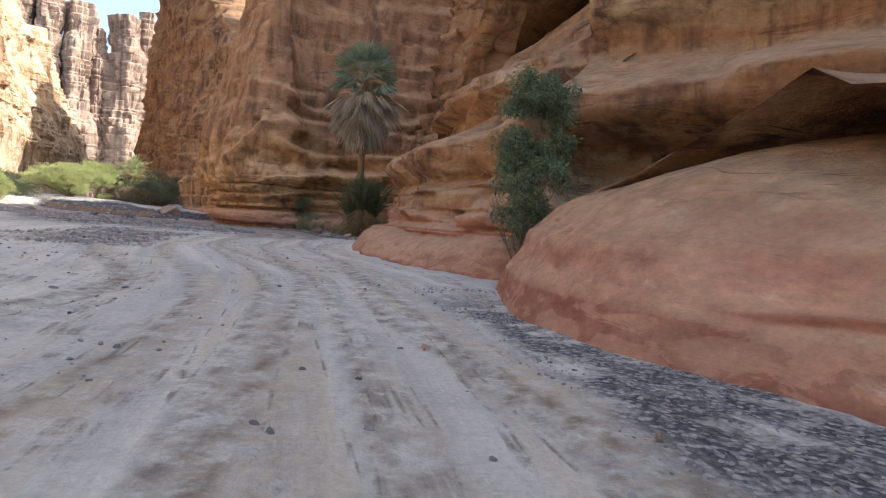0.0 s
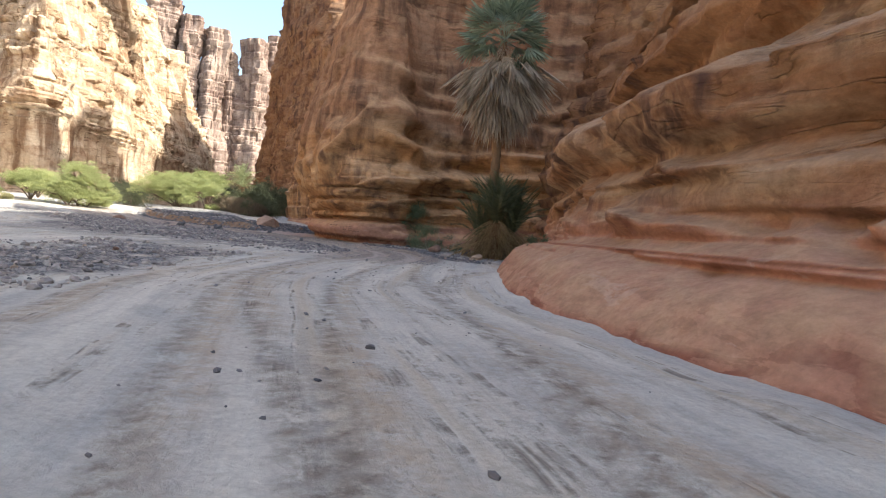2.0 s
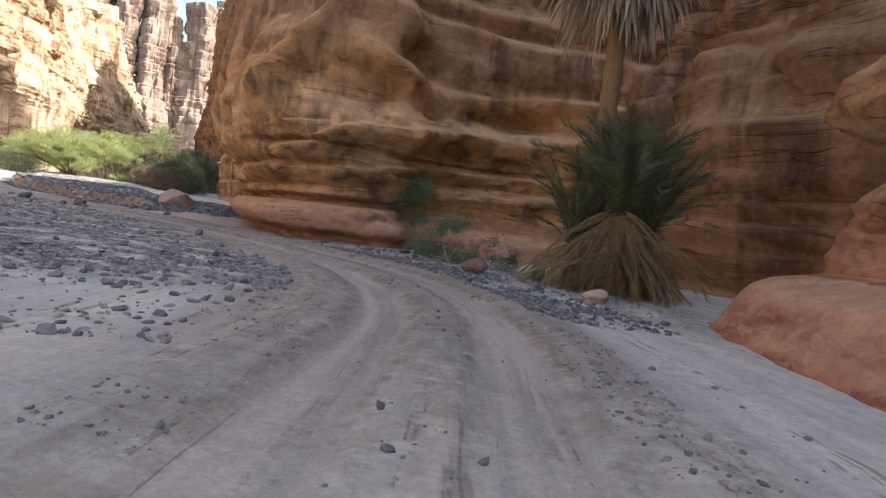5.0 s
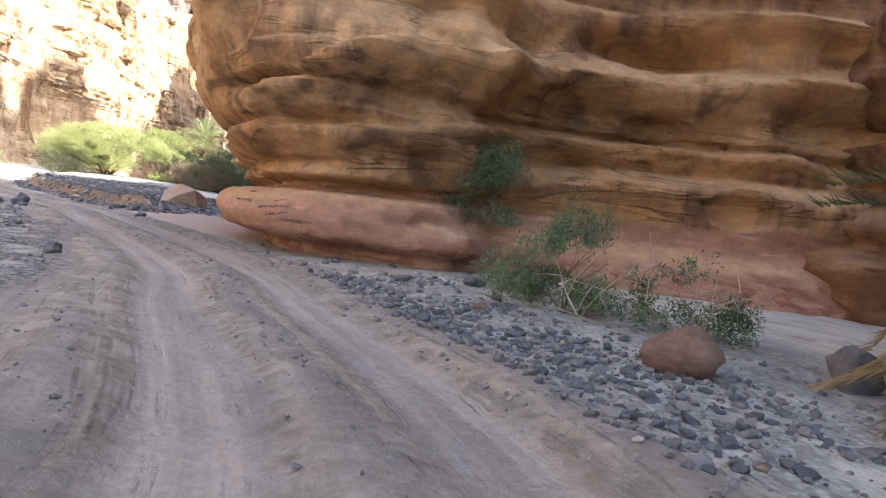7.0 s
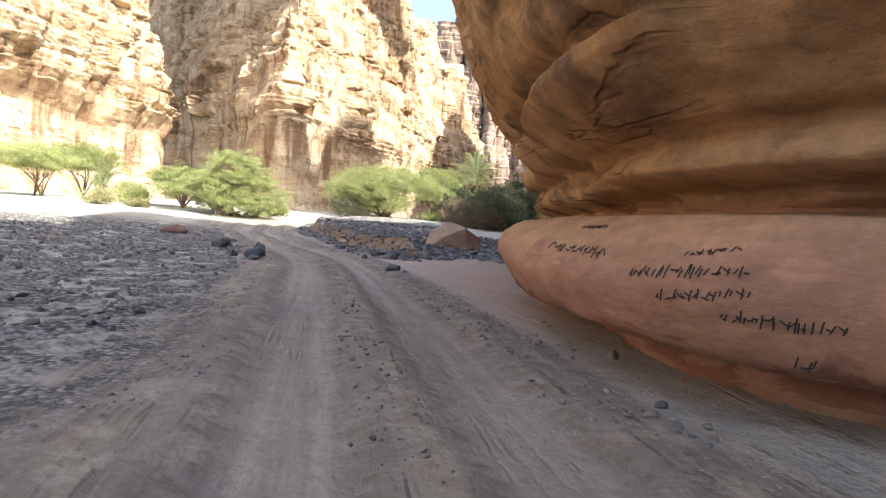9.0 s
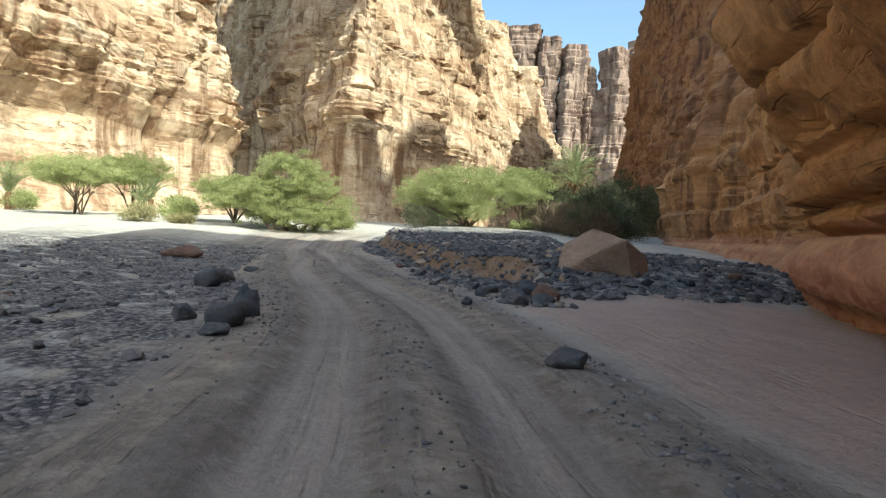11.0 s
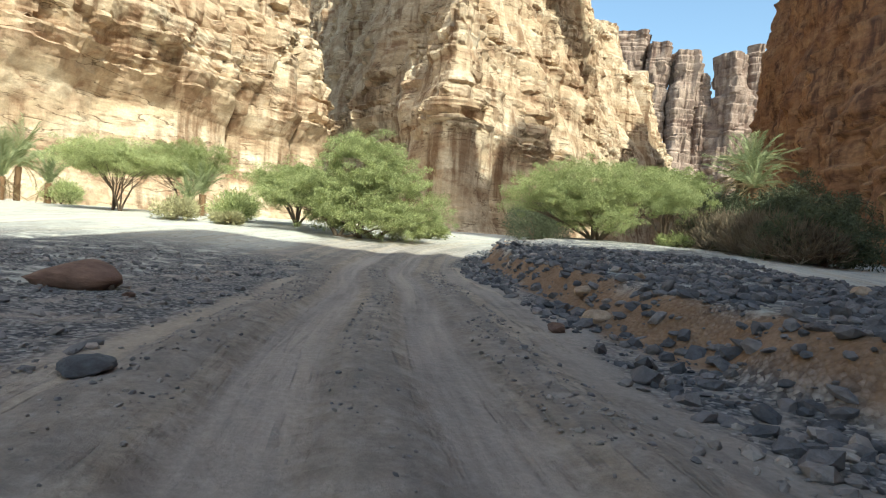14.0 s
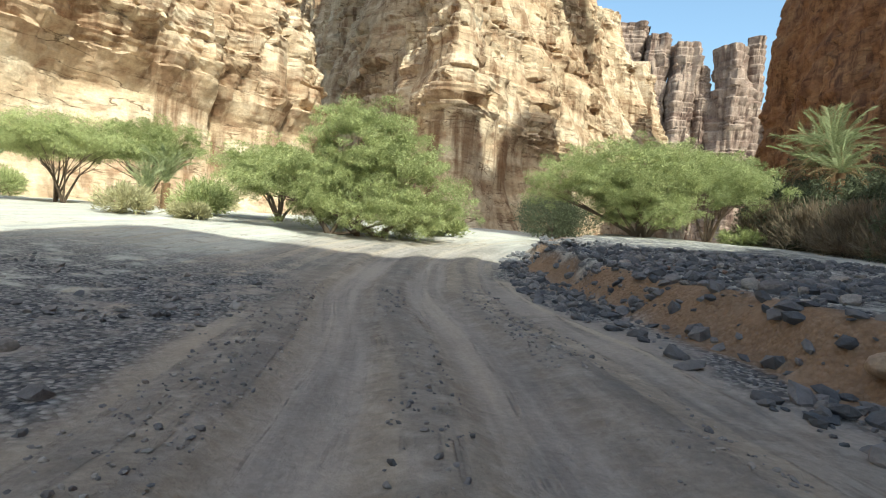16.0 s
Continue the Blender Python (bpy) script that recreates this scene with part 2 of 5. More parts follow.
def lump(x, y, z):
    """Smooth value noise, 0 to 1, of arrays of places."""
    out = 0.0
    i, j, k = (np.floor(a).astype(int) for a in (x, y, z))
    f = [a - b for a, b in ((x, i), (y, j), (z, k))]
    f = [a * a * (3 - 2 * a) for a in f]
    for a in (0, 1):
        for b in (0, 1):
            for c in (0, 1):
                w = (f[0] if a else 1 - f[0]) * (f[1] if b else 1 - f[1]) * (f[2] if c else 1 - f[2])
                out = out + w * LATTICE[(i + a) % 64, (j + b) % 64, (k + c) % 64]
    return out


def fractal(x, y, z, octaves=4, gain=0.5):
    total, amp, norm = 0.0, 1.0, 0.0
    for o in range(octaves):
        s = 2.03 ** o
        total = total + amp * (lump(x * s + 17.3 * o, y * s + 5.1 * o, z * s + 9.7 * o) - 0.5)
        norm, amp = norm + amp, amp * gain
    return total / norm * 2


def smooth01(a, lo, hi):
    t = np.clip((a - lo) / (hi - lo), 0, 1)
    return t * t * (3 - 2 * t)


def spline(points, step):
    """A Catmull-Rom line through plan points at even steps."""
    p = np.array(points, float)
    p = np.vstack([2 * p[0] - p[1], p, 2 * p[-1] - p[-2]])
    line = []
    for a, b, c, d in zip(p[:-3], p[1:-2], p[2:-1], p[3:]):
        t = np.linspace(0, 1, 60, endpoint=False)[:, None]
        line.append(0.5 * (2 * b + (c - a) * t + (2 * a - 5 * b + 4 * c - d) * t ** 2 + (3 * b - a - 3 * c + d) * t ** 3))
    line = np.vstack([*line, p[-2][None]])
    s = np.r_[0, np.cumsum(np.hypot(*np.diff(line, axis=0).T))]
    at = np.linspace(0, s[-1], max(3, int(s[-1] / step)))
    return np.c_[np.interp(at, s, line[:, 0]), np.interp(at, s, line[:, 1])], at


def grid_mesh(name, xyz, material, smooth=True):
    """A mesh from an array of rows of places."""
    rows, cols = xyz.shape[:2]
    me = bpy.data.meshes.new(name)
    n = np.arange(rows * cols).reshape(rows, cols)
    quads = np.stack([n[:-1, :-1], n[:-1, 1:], n[1:, 1:], n[1:, :-1]], -1).reshape(-1, 4)
    me.vertices.add(rows * cols)
    me.vertices.foreach_set("co", xyz.astype(np.float32).ravel())
    me.loops.add(len(quads) * 4)
    me.loops.foreach_set("vertex_index", quads.ravel().astype(np.int32))
    me.polygons.add(len(quads))
    me.polygons.foreach_set("loop_start", np.arange(0, len(quads) * 4, 4, dtype=np.int32))
    me.update(calc_edges=True)
    me.polygons.foreach_set("use_smooth", np.full(len(quads), smooth))
    me.materials.append(material)
    return new(name, me)


def beds(z, seed, thick, depth, bench=False):
    """How far beds of random thickness stand out at heights z: rounded noses with recessed joints."""
    rng = np.random.RandomState(seed)
    edges = np.cumsum(rng.uniform(thick * 0.45, thick * 1.6, 220)) - 3 * thick
    out = rng.uniform(-1, 1, 221) * depth
    k = np.searchsorted(edges, z)
    lo, hi = edges[np.clip(k - 1, 0, 219)], edges[np.clip(k, 0, 219)]
    f = np.clip((z - lo) / np.maximum(hi - lo, 1e-6), 0, 1)
    if bench:
        # a sloping bench, a hollow above it, and a lip that hangs over the hollow
        nose = np.where(f < 0.34, 1 - f / 0.34, np.where(f < 0.7, -0.18 * np.sin((f - 0.34) / 0.36 * np.pi), smooth01(f, 0.7, 0.94)))
        return depth * (nose - 0.6), k
    nose = smooth01(f, 0.0, 0.85) ** 0.7 * (1 - smooth01(f, 0.93, 1.0))
    return (out[np.clip(k, 0, 220)] * 0.5 + depth) * nose - depth * 0.6, k


def chance(*keys):
    """Fixed random numbers, 0 to 1, for arrays of whole numbers."""
    h = 0
    for n, key in enumerate(keys):
        h = (h * 73856093 + key.astype(np.int64) * (19349663 + 2 * n)) & 0x7FFFFFFF
        h = (h ^ (h >> 13)) * 1274126177 & 0x7FFFFFFF
    return (h ^ (h >> 16)) % 10007 / 10007


def cliff(name, plan, stations, top, step, material, label, rise=0.0, rough=0.5, rough_size=4.0, bed=(1.2, 0.3), bed_fade=0.0, scoops=(), ledges=(), flute=(0.0, 10.0),
          blocks=(0.0, 5.0), flute_share=None, pits=0.0, bench=False, wobble=0.9, bed_share=None, keep_least=0.15, cracks=(), upright=0.7, finer=1.0, crest=0.0, crest_size=14.0, steps=0.0, tops=None, tops_from=0.0, lid_rise=1.0, flat=False, back=40.0, seed=1, corner=2.0, low=-0.8, category="cliff"):
    """A rock face along a plan line, the open side on its left hand. stations: (share of the line, ((height, outwards), ...)).
    scoops: (share, height, half length, half height, depth).
    ledges: (how far it stands out, rounding above, taper below, (share, height), ...): a lip that wanders in height. crest: how far the top rises and falls along the line."""
    line, s = spline(plan, step)
    share = s / s[-1]
    tang = np.gradient(line, axis=0)
    w = max(1, int(corner / step))
    ker = np.hanning(2 * w + 3)[1:-1]
    ker /= ker.sum()
    tang = np.c_[[np.convolve(np.pad(tang[:, k], w, "edge"), ker, "valid") for k in (0, 1)]].T
    tang /= np.linalg.norm(tang, axis=1, keepdims=True)
    norm = np.c_[-tang[:, 1], tang[:, 0]]
    n_up = int(finer * np.log1p((top - low) / step * 0.012) / 0.012) if top / step > 60 else int((top - low) / step)
    z = low + (top - low) * np.expm1(np.linspace(0, 1, n_up) * (1.6 if top / step > 60 else 0.2)) / np.expm1(1.6 if top / step > 60 else 0.2)
    z = np.unique(np.r_[z, *[h + np.array([-0.2, -0.12, -0.06, 0.0, 0.05, 0.09, 0.15, 0.22]) for h, *_ in cracks]])
    keys = np.array([np.interp(z, *np.array(p).T) for _, p in stations])
    at = np.array([a for a, _ in stations])
    off = np.array([np.interp(share, at, keys[:, k]) for k in range(len(z))])
    Z, S = np.meshgrid(z, s, indexing="ij")
    SH = S / s[-1]
    X, Y = line[:, 0][None] + 0 * Z, line[:, 1][None] + 0 * Z
    tall = 1 + crest * fractal(S / crest_size, 0 * S + seed * 3.3, 0 * S, 4, 0.55) + rise * SH
    if tops:
        tall = tall * np.interp(SH, *np.array(tops).T)
    if steps:
        cell = np.floor(S / crest_size + 0.35 * fractal(S / crest_size * 2, 0 * S, 0 * S, 2))
        tall = tall * (1 - steps * smooth01(Z / top, 0.35, 0.6) * chance(cell + seed))
    Zr = np.where(Z > tops_from, tops_from + (Z - tops_from) * tall, Z)
    wave = Zr + wobble * bed[0] * fractal(S / (bed[0] * 6), Zr / (bed[0] * 5), 0 * S + seed, 4)
    keep = keep_least + 1.05 * smooth01(fractal(X / (bed[0] * 4.5) + seed, Y / (bed[0] * 4.5), Zr / (bed[0] * 2.2), 3), -0.3, 0.3)
    bedding, k = beds(wave, seed, *bed, bench)
    bedding = bedding * keep * smooth01(Zr, bed_fade, bed_fade + 1.5 * bed[0] + 0.3)
    if bed_share:
        bedding = bedding * np.interp(SH, *np.array(bed_share).T)
    thin, _ = beds(wave + 40, seed + 9, bed[0] * 0.28, bed[1] * 0.3)
    ledged = smooth01(Zr, bed_fade, bed_fade + 1.5 * bed[0] + 0.3) if bed_fade > 5 else smooth01(Zr, 0.7 * bed_fade, 1.3 * bed_fade + 0.1)
    bedding = bedding + thin * keep * np.maximum(0.25, ledged) * (np.interp(SH, *np.array(bed_share).T) if bed_share else 1.0)
    if blocks[0]:
        run = S + 1.5 * fractal(S / 6, Zr / 5, 0 * S, 2)
        b = np.floor(run / (blocks[1] * (0.5 + chance(k))) + 9 * chance(k + 50))
        b2 = np.floor(run / (blocks[1] * 0.37) + 5 * chance(k + 150))
        bedding = bedding + np.minimum(1.0, keep) * ledged * blocks[0] * ((chance(k, b) - 0.5) + 0.5 * (chance(k + 7, b2) - 0.5))
    rag = rough * fractal(X / rough_size + seed, Y / rough_size, Zr / (rough_size * upright), 6, 0.5)
    off = off + bedding + rag * (0.3 + 0.7 * smooth01(Zr, 0, 2.0))
    if pits:
        pit = fractal(X / (2.2 * pits) + 3 * seed, Y / (2.2 * pits), Zr / (1.3 * pits), 3)
        off = off - pits * 0.55 * smooth01(pit, 0.18, 0.5) * smooth01(Zr, 0.3, 1.6)
        off = off - pits * 0.12 * smooth01(fractal(X * 1.7 + seed, Y * 1.7, Zr * 2.6, 3), 0.2, 0.5)
    if flute[0]:
        g = fractal(S / flute[1] + seed, 0 * S, Zr / (flute[1] * 7), 4, 0.55)
        part_of = np.interp(SH, *np.array(flute_share).T) if flute_share else 1.0
        off = off - part_of * flute[0] * (1 - np.abs(g)) ** 6 * smooth01(Zr, 0, flute[1] * 0.6) + part_of * flute[0] * 0.6 * fractal(S / (flute[1] * 2.6) + 5 + seed, 0 * S, Zr / 60, 2)
    for h, a, b, d in cracks:
        lift = Z - h - 0.22 * fractal(S / 3.5 + h, 0 * S, 0 * S, 3)
        cut = np.where(lift > 0, np.exp(-(lift / 0.06) ** 2), np.exp(-(lift / 0.2) ** 2))
        off = off - d * cut * smooth01(SH, a - 0.015, a + 0.015) * (1 - smooth01(SH, b - 0.015, b + 0.015)) * np.clip(0.85 + 0.8 * fractal(S / 5 + h * 3, 0 * S, 0 * S + 4, 3), 0.35, 1.4)
    for d, above, below, *crest_line in ledges:
        way = np.array(crest_line)
        lift = Zr - np.interp(SH, *way.T) - 0.12 * fractal(S / 2.5 + d, 0 * S, 0 * S + 2, 3)
        ends = smooth01(SH, way[0, 0] - 0.01, way[0, 0] + 0.015) * (1 - smooth01(SH, way[-1, 0] - 0.015, way[-1, 0] + 0.01))
        off = off + d * ends * np.where(lift > 0, np.exp(-(lift / above) ** 2), np.exp(-(lift / below) ** 2) - 0.45 * np.exp(-((lift + 1.5 * below) / (0.7 * below)) ** 2))
    for a, hz, rs, rz, d in scoops:
        q = ((S - a * s[-1]) / rs) ** 2 + ((Zr - hz) / np.where(Zr > hz, rz * 0.7, rz * 1.25)) ** 2
        off = off - d * np.clip(1 - q, 0, 1) ** 0.6
    P = np.stack([X + norm[:, 0] * off, Y + norm[:, 1] * off, Zr], -1)
    inland = -np.array([0.25, 1.0])[:, None] * back
    lid = np.stack([line[:, 0] + norm[:, 0] * (off[-1] + inland), line[:, 1] + norm[:, 1] * (off[-1] + inland), np.array([Zr[-1] + lid_rise, Zr[-1] + 2 * lid_rise])], -1)
    ob = grid_mesh(name, np.concatenate([P, lid]), material, not flat)
    return tagged(ob, label, category, kind="structure")


# ---- the ground ----
ROAD, ROAD_S = spline([(3.5, -16), (1.6, -7), (0, 0), (-1.72, 7.83), (-3.6, 14.9), (-6.8, 22.1), (-9.4, 28.3), (-10.7, 36), (-11.5, 44), (-13.5, 49.5), (-17, 54), (-19.1, 56.7), (-24, 61.2), (-29.1, 65.7), (-34.5, 70.1), (-39.8, 73.2),
                       (-45, 76.2), (-51, 80.2), (-58, 84.5), (-66, 92), (-76, 108), (-92, 140), (-120, 190), (-150, 260)], 0.5)


def road_place(x, y):
    """Distance along the road and to its left, for arrays of places."""
    x, y = np.ravel(x), np.ravel(y)
    along, aside = np.empty(len(x)), np.empty(len(x))
    tang = np.gradient(ROAD, axis=0)
    tang /= np.linalg.norm(tang, axis=1, keepdims=True)
    for k in range(0, len(x), 20000):
        dx, dy = x[k:k + 20000, None] - ROAD[:, 0], y[k:k + 20000, None] - ROAD[:, 1]
        n = np.argmin(dx * dx + dy * dy, 1)
        m = np.arange(len(n))
        dx, dy = dx[m, n], dy[m, n]
        along[k:k + 20000] = ROAD_S[n] + dx * tang[n, 0] + dy * tang[n, 1]
        aside[k:k + 20000] = -dx * tang[n, 1] + dy * tang[n, 0]
    return along, aside


def wheel_tracks(s, d):
    """Offsets from each old wheel track on the broad sand, with its half width and depth."""
    for c, w, a, wob, n in ((0.78, 0.22, 0.11, 0.5, 1), (-0.78, 0.22, 0.11, 0.5, 2), (1.9, 0.26, 0.09, 1.2, 3), (-2.0, 0.25, 0.1, 1.0, 4), (0.1, 0.22, 0.07, 1.2, 5), (-3.1, 0.26, 0.09, 1.4, 6), (3.2, 0.3, 0.09, 1.8, 7), (4.6, 0.3, 0.08, 2.2, 8)):
        yield d - c - wob * fractal(s / 13 + n * 7.7, 0 * s, 0 * s, 2) - 0.03 * c * (s - 30) * smooth01(s, 20, 50), w, a


def ground_height(x, y, detail=True):
    shape = np.shape(x)
    x, y = np.ravel(np.asarray(x, float)), np.ravel(np.asarray(y, float))
    s, d = road_place(x, y)
    zero = 0 * x
    far = np.hypot(x + 20, y - 45)
    q = -0.75 * x + 0.66 * y
    z = 1.5 * smooth01(q, 92, 128) + 1.5 * smooth01(q, 128, 220)
    out = smooth01(np.abs(d), 1.6, 4.0)
    z = z + out * (0.16 * fractal(x / 7, y / 7, zero, 3) + 0.05 * fractal(x / 1.3, y / 1.3, zero, 3))
    z = z + smooth01(far, 150, 600) * 4 * fractal(x / 90, y / 90, zero, 3)
    # the stony bank on the outer side of the road, past the overhanging rock
    bank = smooth01(s, 100, 106) * (1 - smooth01(s, 150, 190)) * smooth01(-d + 1.0 * fractal(x / 3, y / 3, zero, 3), 4.7, 5.4)
    z = z + 0.75 * bank
    # low ground-up rise on the inner side
    z = z + 0.25 * smooth01(d, 4, 10) * smooth01(s, 40, 60)
    if detail:
        # broad sand: many crossing wheel tracks, wandering
        wide = (1 - smooth01(s, 52, 60)) * (1 - smooth01(np.abs(d), 4.5, 8))
        for e, w, a in wheel_tracks(s, d):
            a = 0.6 * a
        z = z - a * np.exp(-(e / w) ** 2) * wide + a * 0.45 * (np.exp(-((e - 1.7 * w) / (0.7 * w)) ** 2) + np.exp(-((e + 1.7 * w) / (0.7 * w)) ** 2)) * wide
        # the single road: two flattened tracks, a ragged ridge between them and berms outside
        lane = smooth01(s, 52, 60) * (1 - smooth01(s, 130, 150)) * (1 - 0.15 * smooth01(s, 98, 106))
        e = d + 0.3 - 0.25 * fractal(s / 11 + 3, zero, zero, 2)
        ragged = 0.5 + 0.9 * fractal(x / 0.9, y / 0.9, zero, 4) + 0.5 * fractal(s / 5, zero + 8, zero, 2)
        z = z - lane * 0.08 * smooth01(np.abs(e), 0.32, 0.46) * (1 - smooth01(np.abs(e), 1.22, 1.42))
        z = z + lane * np.clip(ragged, 0, 1.3) * (0.06 * np.exp(-(e / 0.26) ** 2) + 0.1 * np.exp(-((np.abs(e) - 1.85) / 0.32) ** 2))
        z = z + 0.04 * fractal(s / 5, d / 0.8, zero, 4) * (1 - smooth01(np.abs(d), 6, 12)) * (1 - 0.6 * smooth01(s, 54, 62)) + 0.03 * fractal(x / 0.45, y / 0.45, zero, 3)
    return z.reshape(shape)


def spaced(lo, hi, step, far_lo, far_hi):
    mid = np.arange(lo, hi, step)
    grow = step * np.cumsum(1.12 ** np.arange(1, 200))
    return np.r_[(lo - grow[grow < lo - far_lo])[::-1], mid, hi + grow[grow < far_hi - hi]]


gx, gy = spaced(-62, 6, 0.165, -1600, 1600), spaced(1, 92, 0.165, -1600, 1600)
GX, GY = np.meshgrid(gx, gy)
ground = grid_mesh("ground", np.stack([GX, GY, ground_height(GX, GY)], -1), M_sand)
gs, gd = road_place(GX, GY)
wander = 1.5 * fractal(GX.ravel() / 4, GY.ravel() / 4, 0 * gs, 3)


def band(v, a, b, c, d):
    return smooth01(v, a, b) * (1 - smooth01(v, c, d))


masks = {
    "along": gs, "aside": gd,
    "road": band(gs, 54, 62, 130, 150) * (1 - smooth01(np.abs(gd + 0.3 * wander) - 2.2 * smooth01(gs, 98, 106), 2.2, 3.2)),
    "grit": np.clip(band(gs, 10, 14, 26, 31) * band(gd + 0.3 * wander, -6, -5.6, -2.9, -2.3)
                    + band(gs, 62, 65, 76, 82) * band(gd + 0.5 * wander, -9, -7, -3.0, -2.2) * 0.55
                    + band(gs, 60, 66, 122, 132) * band(gd + 0.6 * wander, 1.8, 2.3, 14, 20)
                    + band(gs, 100, 101.5, 140, 170) * band(gd + wander, -18, -14, -3.6, -2.8)
                    + band(gs, 42, 45, 52, 56) * band(gd + wander, 3.5, 4.5, 7, 9)
                    + band(gs, 52, 60, 70, 76) * band(gd + wander, 5, 7, 16, 20) * 0.8, 0, 1),
    "berm": band(gs, 52, 60, 130, 150) * np.clip(np.exp(-(((gd + 0.3 - 0.25 * fractal(gs / 11 + 3, 0 * gs, 0 * gs, 2))) / 0.3) ** 2) + np.exp(-((np.abs(gd + 0.3) - 1.9) / 0.45) ** 2), 0, 1),
    "wash": band(gs, 82, 87, 100, 103) * band(gd + 0.4 * wander, -11, -9.5, -3.4, -2.6),
    "soil": band(gs, 102, 105, 132, 150) * 0.85 * band(-gd + 0.67 * wander, 4.5, 4.8, 5.5, 5.9),
}
broad_sand = (1 - smooth01(gs, 52, 60)) * (1 - smooth01(np.abs(gd), 4.5, 8))
lane_e = np.abs(gd + 0.3 - 0.25 * fractal(gs / 11 + 3, 0 * gs, 0 * gs, 2))
lane_on = band(gs, 52, 60, 130, 150)
lane_on = lane_on * (1 - 0.25 * smooth01(gs, 98, 106))
masks["tread"] = lane_on * band(lane_e, 0.36, 0.46, 1.2, 1.36)
# where the dark lines run beside the ruts
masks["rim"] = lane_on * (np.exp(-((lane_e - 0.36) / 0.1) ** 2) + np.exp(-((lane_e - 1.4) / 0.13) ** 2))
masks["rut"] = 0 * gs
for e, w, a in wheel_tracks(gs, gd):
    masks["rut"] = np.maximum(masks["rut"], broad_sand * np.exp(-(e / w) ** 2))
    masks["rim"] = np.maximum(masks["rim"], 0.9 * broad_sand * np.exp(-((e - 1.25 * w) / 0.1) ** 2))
for key, values in masks.items():
    ground.data.attributes.new(key, "FLOAT", "POINT").data.foreach_set("value", values.astype(np.float32))
tagged(ground, "pale grey wadi sand churned by wheel ruts", "ground", kind="structure")

# ---- cliffs and rocks, the open side on the left of each line ----
cliff("dome_rock", [(22, -14), (9, -3), (5.6, 3), (4.1, 6.0), (2.6, 7.8), (1.6, 10), (1.35, 12.2), (1.4, 14.2), (1.5, 15.7), (2.0, 16.6), (4.2, 17.1), (9, 17.4)],
      [(0, ((-0.8, 0.3), (0, 0), (0.6, -0.5), (1.5, -1.5), (2.4, -3.0), (3.1, -5.0), (4.2, -10))),
       (0.62, ((-0.8, 0.5), (0, 0.2), (0.6, -0.1), (1.5, -0.8), (2.4, -2.0), (3.2, -3.9), (4.2, -8))),
       (1, ((-0.8, 0.2), (0, 0), (0.6, -0.2), (1.5, -0.8), (2.4, -1.9), (3.1, -4), (4.2, -8)))],
      4.2, 0.14, M_rock_low, "smooth pink sandstone dome beside the sand", rough=0.4, rough_size=2.6, bed=(0.6, 0.06), bench=True, pits=0.18, cracks=((1.75, 0.35, 0.55, 0.12), (0.75, 0.42, 0.62, 0.1), (2.5, 0.4, 0.9, 0.12)), back=3, lid_rise=-0.4, seed=3, corner=3.0, category="rock")
